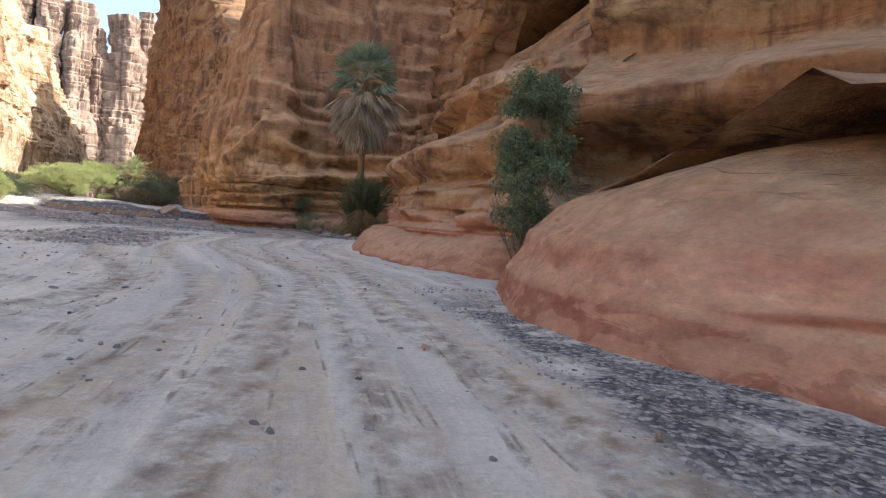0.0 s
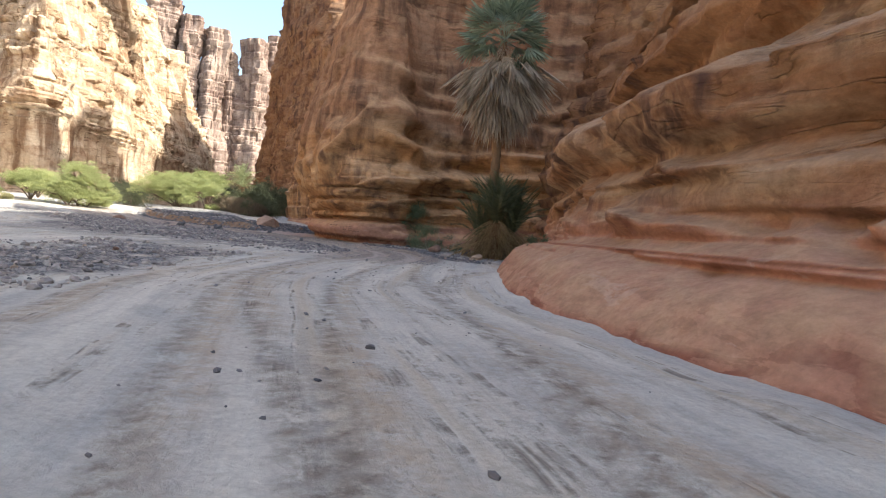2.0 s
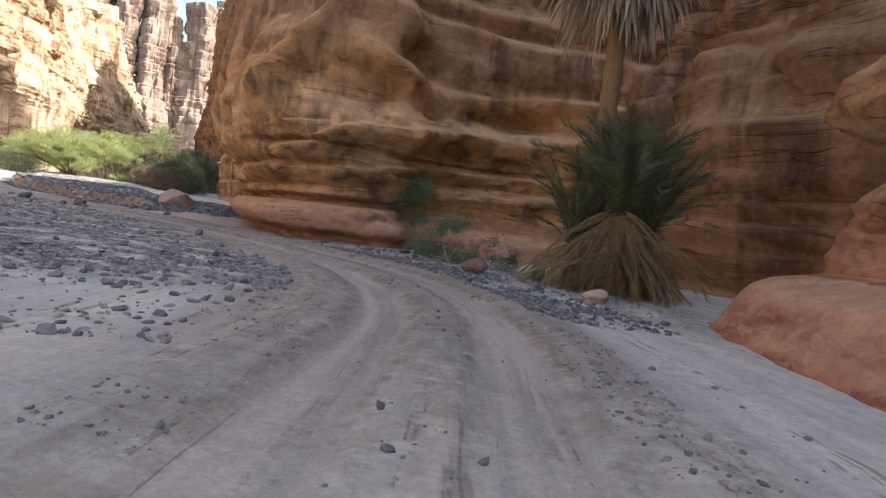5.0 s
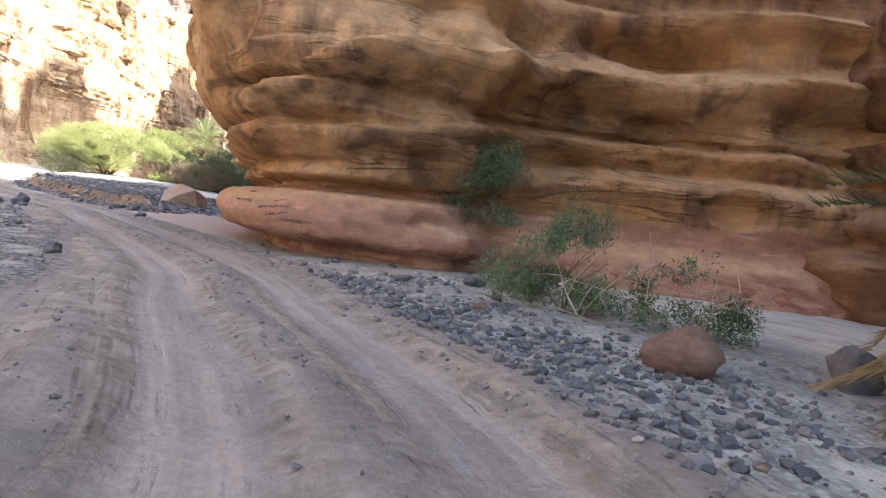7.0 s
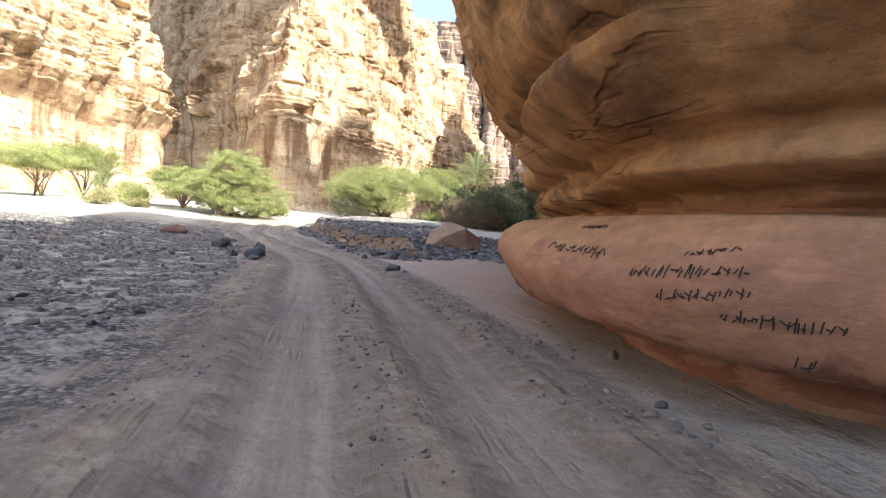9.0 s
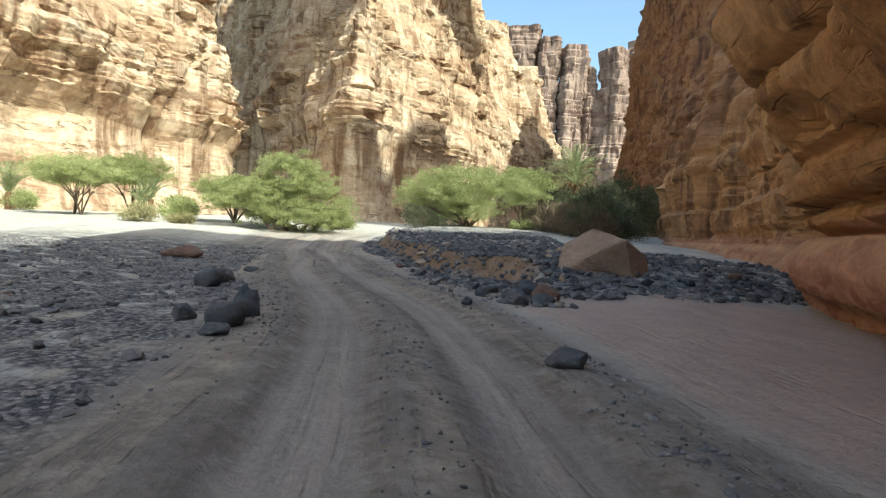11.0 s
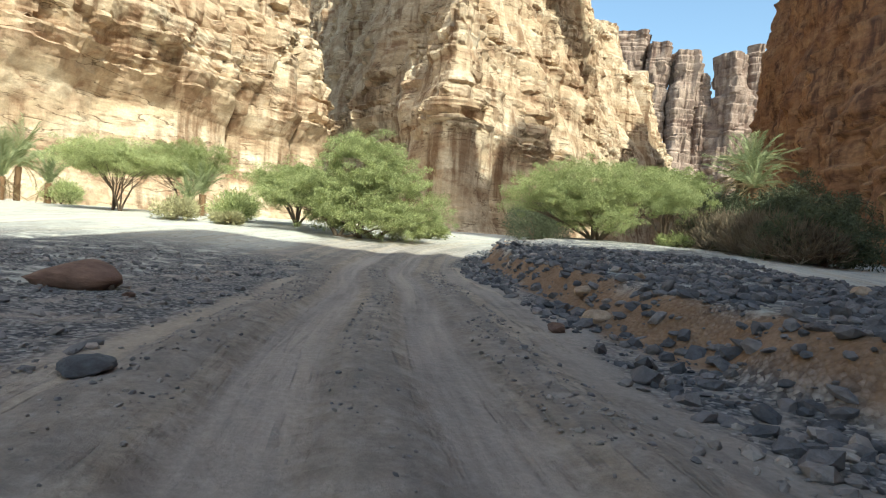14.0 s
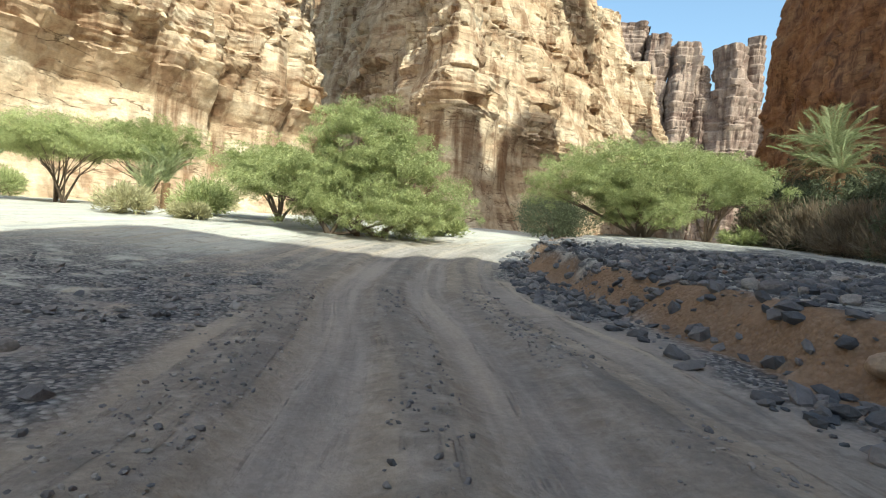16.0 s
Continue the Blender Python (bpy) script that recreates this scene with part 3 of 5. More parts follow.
cliff("terraced_rock", [(26, -2), (16, 7), (9.5, 13), (4.6, 16.4), (1.5, 17.7), (0.2, 19.6), (-1.3, 22.5), (-2.6, 25.4), (-3.8, 28.2), (-4.7, 32), (-5.4, 36), (-5.8, 41), (-6.0, 46.5), (-5.0, 49.3), (-2.4, 51), (2, 52)],
      [(0, ((-0.8, 0.1), (0, 0), (1.2, -0.4), (1.3, -0.6), (2.6, -1.2), (3.6, -2.2), (5.2, -2.4), (5.6, -0.6), (6.4, -0.6), (7.4, -3), (7.8, -5), (9, -5.2), (9.4, -4.2), (10.4, -4.4), (12, -8), (16, -14))),
       (0.32, ((-0.8, 0.1), (0, 0), (1.2, -0.5), (2.6, -1.6), (3.2, -2.8), (4.8, -3.0), (5.3, -1.0), (6.2, -1.0), (7.2, -3.2), (7.8, -5.2), (9, -5.4), (9.4, -4.4), (10.4, -4.6), (12, -8), (16, -14))),
       (0.44, ((-0.8, 0.1), (0, 0), (1.0, -0.6), (1.3, -1.3), (2.4, -2.0), (3.2, -3.0), (4.6, -3.6), (5.0, -2.4), (5.8, -2.5), (7.0, -4.6), (8.0, -7), (9.2, -7.2), (9.6, -6), (10.6, -6.2), (12, -9), (16, -15))),
       (0.56, ((-0.8, 0.1), (0, 0), (0.7, -0.7), (1.3, -1.7), (1.6, -2.6), (2.0, -2.4), (2.9, -2.7), (3.6, -3.5), (4.0, -2.6), (4.9, -2.6), (5.6, -3.8), (6.4, -6), (7.4, -6.3), (7.8, -5.2), (8.8, -5.6), (10, -8.5), (16, -15))),
       (0.72, ((-0.8, 0.1), (0, 0), (0.9, -0.7), (1.2, -1.2), (1.4, -2.3), (2.6, -2.5), (3.7, -3.1), (4.3, -2.0), (5.0, -1.9), (5.7, -3.0), (6.7, -5.2), (7.0, -6.2), (8.2, -6.4), (8.6, -5.2), (9.6, -5.5), (11, -8), (16, -14))),
       (0.82, ((-0.8, 0.1), (0, 0), (0.9, -0.6), (1.15, -1.1), (1.35, -2.1), (2.6, -2.3), (3.8, -2.9), (4.5, -1.8), (5.2, -1.7), (5.9, -2.8), (6.8, -4.8), (7.0, -5.6), (8.2, -5.8), (8.6, -4.6), (9.6, -5), (11, -7.6), (16, -13))),
       (1, ((-0.8, 0.1), (0, 0), (0.9, -0.4), (1.2, -0.9), (1.35, -1.6), (2.6, -1.8), (3.8, -2.2), (4.5, -1.4), (5.2, -1.4), (5.9, -2.4), (6.8, -4), (7, -5), (8.2, -5.2), (8.6, -4.2), (9.6, -4.6), (11, -7), (16, -12)))],
      16, 0.16, M_rock_low, "pink and tan terraced sandstone with an overhanging ledge", rough=0.6, rough_size=2.4, bed=(1.3, 0.3), bed_fade=1.2, bench=True, keep_least=0.2, pits=0.7, cracks=((1.5, 0.4, 0.5, 0.4), (1.15, 0.5, 0.85, 0.25), (2.1, 0.4, 0.6, 0.3), (3.0, 0.36, 0.7, 0.3)), back=12, seed=5, category="rock",
      ledges=((0.4, 0.12, 0.5, (0.46, 2.0), (0.5, 1.8), (0.55, 1.7), (0.6, 1.9), (0.64, 2.4)), (0.35, 0.15, 0.6, (0.5, 3.2), (0.56, 2.9), (0.62, 3.3))),
      scoops=((0.385, 3.9, 3.4, 1.5, 2.4), (0.72, 2.2, 1.6, 0.8, 0.6), (0.8, 2.3, 1.3, 0.9, 0.5), (0.68, 6.4, 2.4, 0.5, 0.8)))
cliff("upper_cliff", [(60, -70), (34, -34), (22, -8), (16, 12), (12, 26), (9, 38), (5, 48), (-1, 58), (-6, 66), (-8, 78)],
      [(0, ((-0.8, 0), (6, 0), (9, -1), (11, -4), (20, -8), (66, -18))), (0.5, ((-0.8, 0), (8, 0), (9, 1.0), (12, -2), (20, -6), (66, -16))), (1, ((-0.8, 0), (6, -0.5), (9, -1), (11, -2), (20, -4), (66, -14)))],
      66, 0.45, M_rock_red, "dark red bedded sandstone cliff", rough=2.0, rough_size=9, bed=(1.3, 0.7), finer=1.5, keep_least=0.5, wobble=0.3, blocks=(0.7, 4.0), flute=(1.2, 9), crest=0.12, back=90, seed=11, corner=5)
cliff("overhanging_rock", [(3, 62), (-3, 64.2), (-7, 64.0), (-11, 63.8), (-14.0, 63.2), (-15.3, 61.6), (-17.3, 61.0), (-19.6, 61.1), (-21.6, 62.5), (-23.4, 65), (-25.6, 69), (-28, 74.5), (-30.8, 80.5), (-33.6, 88), (-38.3, 97), (-45, 107), (-53.5, 119)],
      [(0, ((-0.8, 0.3), (0, 0), (1.0, -0.6), (1.2, -1.2), (3.2, -1.6), (3.4, -2.4), (5.2, -2.4), (5.4, -3.4), (6.8, -3.0), (9, -3.6), (14, -4.5), (20, -6), (34, -12))),
       (0.16, ((-0.8, 0.3), (0, 0), (1.0, -0.3), (1.2, -0.9), (1.5, -1.0), (2.8, -0.4), (3.1, -0.4), (3.35, -1.2), (4.6, -1.2), (5.6, -0.5), (6.2, -0.5), (6.5, -1.7), (7.2, -2.5), (8.4, -2.5), (9, -1.7), (10.5, -1.8), (10.9, -2.9), (14, -3.2), (20, -5), (34, -10))),
       (0.24, ((-0.8, -1.3), (0.36, -1.2), (0.52, 0.0), (1.1, 0.3), (1.72, 0.05), (1.84, -1.1), (2.02, -1.1), (2.16, -0.1), (3.2, 0.5), (3.45, 0.2), (3.7, 0.7), (5.0, 1.4), (7, 1.3), (11, -0.4), (34, -8))),
       (0.36, ((-0.8, -1.3), (0.38, -1.2), (0.56, 0.2), (1.1, 0.65), (1.72, 0.4), (1.84, -1.1), (2.02, -1.1), (2.16, -0.2), (3.1, 0.25), (3.35, -0.05), (3.7, 0.7), (4.6, 1.5), (6.4, 2.35), (9, 1.8), (34, -6))),
       (0.42, ((-0.8, -0.9), (0.3, -0.8), (0.48, 0.15), (1.1, 0.6), (1.72, 0.45), (1.82, -0.7), (2.1, 0.0), (3.1, 0.55), (3.25, 0.1), (4.6, 1.4), (6.4, 2.3), (9, 2.1), (34, -6))),
       (0.5, ((-0.8, -0.5), (0.3, -0.4), (0.5, 0.2), (1.1, 0.5), (1.72, 0.3), (1.82, -0.8), (2.1, -0.1), (3.1, 0.6), (3.25, 0.2), (4.6, 1.5), (6.4, 2.3), (9, 2.0), (34, -6))),
       (0.6, ((-0.8, 0.2), (0.3, 0.0), (1.4, -0.5), (1.6, -0.9), (2.2, -1.0), (2.5, -0.6), (3.6, -0.4), (4.0, -0.8), (6.0, -0.4), (8, -0.2), (11, -0.6), (16, -1.2), (34, -7))),
       (1, ((-0.8, 0.2), (0.3, 0.0), (1.4, -0.3), (1.6, -0.6), (2.2, -0.6), (2.5, -0.6), (3.6, -0.4), (4.0, -0.8), (6.0, -0.4), (8, -0.2), (11, -0.6), (16, -1.2), (34, -7)))],
      34, 0.13, M_rock, "overhanging banded sandstone rock with a pink scoured foot", rough=0.6, rough_size=3.6, bed=(2.1, 0.75), bed_fade=2.6, bench=True, pits=0.8, flute=(1.6, 4.5), flute_share=((0, 0), (0.5, 0), (0.57, 1), (1, 1)), cracks=((1.84, 0.22, 0.55, 0.3), (2.62, 0.25, 0.62, 0.8), (2.0, 0.3, 0.55, 0.2), (3.7, 0.33, 0.55, 0.4), (4.4, 0.08, 0.3, 0.5), (5.2, 0.4, 0.8, 0.4)), bed_share=((0, 0.4), (0.17, 0.35), (0.24, 0.2), (0.5, 0.2), (0.6, 0.35), (1, 0.35)), tops=((0, 1.0), (0.34, 1.3), (0.42, 1.25), (0.55, 1.1), (0.7, 0.8), (0.8, 0.66), (0.88, 0.5), (0.94, 0.22), (1, 0.15)), tops_from=6.0, back=12, seed=21, corner=2.2, category="rock",
      ledges=((0.75, 0.13, 0.75, (0.06, 6.9), (0.1, 6.5), (0.139, 5.7), (0.158, 5.9), (0.183, 5.9), (0.219, 5.2), (0.233, 5.1), (0.243, 4.8), (0.252, 4.3), (0.27, 3.9)),
              (0.4, 0.1, 0.5, (0.1, 4.2), (0.141, 4.1), (0.167, 4.1), (0.194, 4.0), (0.228, 3.4), (0.242, 3.2), (0.267, 3.3), (0.36, 3.35)),
              (0.9, 0.2, 1.1, (0.02, 8.6), (0.08, 8.3), (0.15, 8.0), (0.185, 7.9), (0.22, 8.3), (0.235, 8.8)),
              (0.7, 0.5, 1.2, (0.2, 10.2), (0.235, 10.8), (0.25, 10.4), (0.262, 8.5), (0.273, 6.8), (0.288, 6.2)),
              (0.5, 0.3, 0.8, (0.0, 12.6), (0.1, 12.0), (0.186, 12.6), (0.23, 14.2)),
              (0.4, 0.3, 1.0, (0.0, 14.6), (0.12, 15.2), (0.21, 14.0), (0.28, 14.8))),
      scoops=((0.151, 7.0, 2.4, 0.5, 1.2), (0.171, 5.2, 1.4, 0.6, 1.0), (0.15, 4.8, 0.9, 0.45, 1.1), (0.238, 7.3, 2.4, 1.2, 1.0), (0.1, 5.2, 1.6, 0.6, 0.8), (0.125, 2.6, 1.0, 0.5, 0.8), (0.07, 2.2, 1.6, 0.6, 0.8), (0.2, 9.3, 1.8, 0.8, 0.9), (0.31, 8.2, 1.6, 1.6, 0.7)))
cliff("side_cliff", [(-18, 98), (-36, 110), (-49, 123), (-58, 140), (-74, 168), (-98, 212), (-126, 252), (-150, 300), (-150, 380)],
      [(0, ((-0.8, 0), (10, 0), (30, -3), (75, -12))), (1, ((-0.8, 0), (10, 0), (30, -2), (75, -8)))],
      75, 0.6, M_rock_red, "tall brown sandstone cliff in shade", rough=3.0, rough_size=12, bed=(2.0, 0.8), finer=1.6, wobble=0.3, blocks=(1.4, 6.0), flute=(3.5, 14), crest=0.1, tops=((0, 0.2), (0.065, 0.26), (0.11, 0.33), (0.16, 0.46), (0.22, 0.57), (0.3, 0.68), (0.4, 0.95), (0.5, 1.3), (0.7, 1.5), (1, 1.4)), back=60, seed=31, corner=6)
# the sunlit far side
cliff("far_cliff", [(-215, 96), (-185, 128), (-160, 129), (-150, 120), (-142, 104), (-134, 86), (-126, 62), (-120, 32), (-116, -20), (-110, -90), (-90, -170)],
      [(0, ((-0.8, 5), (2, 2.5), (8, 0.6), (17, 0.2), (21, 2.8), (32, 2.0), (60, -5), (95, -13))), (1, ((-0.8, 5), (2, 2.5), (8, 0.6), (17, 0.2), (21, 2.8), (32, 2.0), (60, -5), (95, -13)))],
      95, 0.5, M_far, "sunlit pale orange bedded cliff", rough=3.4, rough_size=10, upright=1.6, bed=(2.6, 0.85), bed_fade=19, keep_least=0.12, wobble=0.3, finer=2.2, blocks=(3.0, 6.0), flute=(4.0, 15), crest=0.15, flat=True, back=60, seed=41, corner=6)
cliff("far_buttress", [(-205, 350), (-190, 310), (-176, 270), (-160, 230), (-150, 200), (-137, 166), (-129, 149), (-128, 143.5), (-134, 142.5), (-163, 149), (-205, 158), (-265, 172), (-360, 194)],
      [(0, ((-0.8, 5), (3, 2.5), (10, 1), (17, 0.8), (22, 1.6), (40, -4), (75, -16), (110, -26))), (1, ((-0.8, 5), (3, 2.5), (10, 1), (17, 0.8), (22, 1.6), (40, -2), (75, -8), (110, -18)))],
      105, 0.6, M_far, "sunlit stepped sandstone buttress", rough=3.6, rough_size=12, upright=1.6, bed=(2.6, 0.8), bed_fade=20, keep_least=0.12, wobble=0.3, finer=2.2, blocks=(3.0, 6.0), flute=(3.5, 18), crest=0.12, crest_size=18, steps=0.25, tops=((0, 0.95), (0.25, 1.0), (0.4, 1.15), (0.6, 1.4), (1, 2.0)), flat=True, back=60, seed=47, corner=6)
cliff("pinnacle_cliff", [(-125, 612), (-227, 615), (-278, 602), (-320, 581), (-366, 547), (-417, 510), (-482, 459)],
      [(0, ((-0.8, 10), (17, 3), (68, 0), (119, -10), (140, -18))), (1, ((-0.8, 10), (17, 3), (68, 0), (119, -10), (140, -18)))],
      115, 1.7, M_shade_mauve, "distant pinnacled sandstone cliff", rough=8.0, rough_size=27, bed=(6.0, 2.3), blocks=(5.0, 13.0), flute=(10, 58), crest=0.08, crest_size=34, steps=0.28, flat=True, back=80, seed=53, corner=14)


def tower(x, y, wide, deep, high, turn, seed, group="pinnacles"):
    """A free-standing blocky pinnacle of bedded rock with a broken top."""
    rng = np.random.RandomState(seed)
    a = np.linspace(0, 2 * np.pi, 73)
    z = np.r_[np.arange(-0.8, high, 1.3), high, high + 0.5]
    A, Z = np.meshgrid(a, z)
    square = (np.abs(np.cos(A)) ** 5 + np.abs(np.sin(A)) ** 5) ** -0.2
    waist = 1.25 - 0.35 * Z / high + 0.07 * np.sin(Z / high * 11 + seed)
    waist = waist * (1 - 0.3 * smooth01(Z / high, 0.8, 0.86) * (np.cos(A - seed) > 0.2))
    bedding, k = beds(Z + 0.3 * fractal(A * 2, Z / 9, 0 * A + seed, 2), seed, 5.0, 0.9)
    b = np.floor((A + 6 * chance(k)) * 1.9)
    r = 1 + 0.22 * (chance(k // 2, b) - 0.5) + 0.4 * fractal(np.cos(A) * 1.6 + seed, np.sin(A) * 1.6, Z / 26, 4) - 0.1 * np.exp(-((np.cos(A * 1.5 + seed)) / 0.12) ** 2)
    r = r * square * waist
    r[-2:] *= 0.8
    r[-1] *= 0.02
    px, py = (wide * r + bedding) * np.cos(A), (deep * r + bedding) * np.sin(A)
    ct, st = math.cos(turn), math.sin(turn)
    ob = grid_mesh("pinnacle", np.stack([x + px * ct - py * st, y + px * st + py * ct, Z], -1), M_shade_mauve, False)
    return tagged(ob, "sandstone pinnacle far up the canyon, mauve-brown to look shaded", "rock", group)


for k, (x, y, w, d, h) in enumerate(((-361.3, 506.5, 13.6, 15.3, 187), (-340.9, 513.3, 11, 13.6, 175), (-318.8, 520.1, 10.2, 11.9, 168), (-306.9, 530.3, 6, 8.5, 150), (-285.6, 537.1, 11.9, 13.6, 163), (-272.9, 543.9, 4.4, 6.8, 170), (-259.3, 554.1, 8.5, 10.2, 143))):
    tower(x, y, w, d, h, 0.5 + 0.2 * k, 71 + k)


def add_shade_ridge(x0):
    """An added, unseen jagged ridge towards the sun, shaped to shade the buttress."""
    line = ((131, 0), (132.5, 26), (137.4, 26), (143.2, 24), (146, 22), (148, 15.5), (150, 14), (156, 16), (159, 19), (162, 24.5), (166.7, 28.5), (171.3, 30.5), (177.5, 32.5), (180, 29), (191.6, 28), (196.7, 24), (199, 15), (201, 5), (202, 0))
    y = np.linspace(131, 203, 280)
    z = np.interp(y, *np.array(line).T) + 0.6 * fractal(y / 3, 0 * y, 0 * y, 4)
    face = np.interp(y, (120, 137, 144, 150, 163, 178, 197, 205), (-130, -127, -125, -128, -137, -142, -149, -152))
    top = np.maximum(2.0, z + 0.966 * (x0 - face) * smooth01(z, 2, 12))
    rows = [np.stack([x0 + dx + 2 * fractal(y / 9 + n, 0 * y + f * 9, 0 * y, 3), y - 0.105 * (x0 - face) , -0.8 + (top + 0.8) * f], -1) for n, (dx, f) in enumerate([(0, f) for f in np.linspace(0, 1, 40)] + [(14, 0.97), (30, 0.8), (40, 0.0)])]
    return tagged(grid_mesh("plateau_ridge", np.stack(rows), M_rock_red), "unseen broken sandstone ridge added to shade the buttress", "cliff", kind="structure")


add_shade_ridge(-5.0)

# ---- plants ----


def leaf_material(name, a, b, rough=0.6, size=3.0):
    n = Nodes(name)
    tone = n.math("ADD", n.math("MULTIPLY", n.noise(size, 3), 0.7), n.math("MULTIPLY", n.node("NewGeometry").outputs["Random Per Island"], 0.5))
    tone = n.math("ADD", tone, n.math("MULTIPLY", n.math("SUBTRACT", n.node("ObjectInfo").outputs["Random"], 0.5), 0.3))
    col = n.ramp(tone, (0.3, a), (0.85, b))
    mat = n.done(col, rough, None, 0.25)
    thin = n.node("BsdfTranslucent", Color=col)
    blend = n.node("MixShader", Fac=0.35)
    n.tree.links.new(n.bsdf.outputs[0], blend.inputs[1])
    n.tree.links.new(thin.outputs[0], blend.inputs[2])
    n.tree.links.new(blend.outputs[0], n.tree.nodes["Material Output"].inputs["Surface"])
    return mat


def bark_material(name, a, b):
    n = Nodes(name)
    grain = n.noise(6.0, 6, 0.7, (1, 1, 0.35))
    return n.done(n.mix(grain, a, b), 0.9, n.bump(grain, 0.8, 0.05), 0.15)


M_acacia = leaf_material("acacia_leaves", (0.2, 0.23, 0.08), (0.5, 0.53, 0.25), size=1.2)
M_olive = leaf_material("dry_bush_leaves", (0.3, 0.28, 0.14), (0.52, 0.48, 0.28))
M_shrub = leaf_material("shrub_leaves", (0.07, 0.095, 0.055), (0.23, 0.285, 0.16))
M_fan = leaf_material("fan_palm_leaves", (0.11, 0.15, 0.1), (0.3, 0.36, 0.25))
M_dead = leaf_material("dead_palm_leaves", (0.26, 0.2, 0.14), (0.5, 0.42, 0.32))
M_date = leaf_material("date_palm_leaves", (0.05, 0.06, 0.028), (0.17, 0.175, 0.09))
M_straw = leaf_material("dry_palm_leaves", (0.17, 0.12, 0.06), (0.37, 0.28, 0.15))
M_reed = leaf_material("dry_reeds", (0.1, 0.075, 0.05), (0.27, 0.21, 0.14))
# green leaves made darker, so the thicket's shade is in its colour
M_shade_thicket = leaf_material("shade_dark_thicket_leaves", (0.05, 0.058, 0.034), (0.15, 0.165, 0.09))
# lightened copy of the date palm leaves, with sunlight put into the colour
M_palm_sunny = leaf_material("sunny_palm_leaves", (0.16, 0.19, 0.08), (0.42, 0.45, 0.24))
M_bark = bark_material("bark", (0.1, 0.07, 0.05), (0.24, 0.18, 0.13))
M_palm_bark = bark_material("palm_bark", (0.11, 0.065, 0.035), (0.27, 0.165, 0.09))
M_twig = bark_material("pale_twigs", (0.3, 0.25, 0.18), (0.52, 0.45, 0.34))


def soup(name, corners, faces, material, smooth=False):
    """A mesh from an array of corners and rows of corner numbers of one length."""
    me = bpy.data.meshes.new(name)
    k = faces.shape[1]
    me.vertices.add(len(corners))
    me.vertices.foreach_set("co", np.asarray(corners, np.float32).ravel())
    me.loops.add(faces.size)
    me.loops.foreach_set("vertex_index", faces.ravel().astype(np.int32))
    me.polygons.add(len(faces))
    me.polygons.foreach_set("loop_start", np.arange(0, faces.size, k, dtype=np.int32))
    me.update(calc_edges=True)
    me.polygons.foreach_set("use_smooth", np.full(len(faces), smooth))
    me.materials.append(material)
    return me


def under(name, me, thing, m=None, label=""):
    """A part of a thing from a mesh that repeats may share."""
    ob = new(name, me)
    ob.parent = thing
    if m is not None:
        ob.matrix_basis = m
    return tagged(ob, label)


def thing_at(name, x, y, z=None, turn=0.0, **tags):
    ob = new(name)
    ob.matrix_basis = pose(x, y, float(ground_height(np.array([x]), np.array([y]))[0]) if z is None else z, 0, 0, turn)
    return tagged(ob, **tags)


def tubes(name, limbs, material, sides=7):
    """Tapered limbs, each a list of (place, radius), as one mesh."""
    corners, faces, n = [], [], 0
    ring = np.linspace(0, 2 * np.pi, sides, endpoint=False)
    for limb in limbs:
        p = np.array([q for q, _ in limb], float)
        r = np.array([q for _, q in limb], float)
        d = np.gradient(p, axis=0)
        d /= np.linalg.norm(d, axis=1, keepdims=True)
        a = np.cross(d, (0.31, 0.95, 0.05))
        a /= np.linalg.norm(a, axis=1, keepdims=True)
        b = np.cross(d, a)
        c = p[:, None] + r[:, None, None] * (np.cos(ring)[None, :, None] * a[:, None] + np.sin(ring)[None, :, None] * b[:, None])
        corners.append(c.reshape(-1, 3))
        k = np.arange(len(p) * sides).reshape(len(p), sides)
        faces.append(np.stack([k[:-1], np.roll(k[:-1], -1, 1), np.roll(k[1:], -1, 1), k[1:]], -1).reshape(-1, 4) + n)
        n += len(p) * sides
    return soup(name, np.concatenate(corners), np.concatenate(faces), material, True)


def blades(name, roots, ways, length, width, material, rng, leaves=1):
    """Many narrow leaves, each a folded kite from a root along a way."""
    n = len(roots)
    ways = ways / np.linalg.norm(ways, axis=1, keepdims=True)
    side = np.cross(ways, rng.normal(size=(n, 3)))
    side /= np.linalg.norm(side, axis=1, keepdims=True)
    ln = (length * rng.uniform(0.6, 1.3, n))[:, None]
    wd = (width * rng.uniform(0.7, 1.3, n))[:, None]
    c = np.stack([roots, roots + ways * ln * 0.45 + side * wd, roots + ways * ln - np.array([0, 0, 0.12]) * ln, roots + ways * ln * 0.45 - side * wd], 1).reshape(-1, 3)
    return soup(name, c, np.arange(4 * n).reshape(n, 4), material)


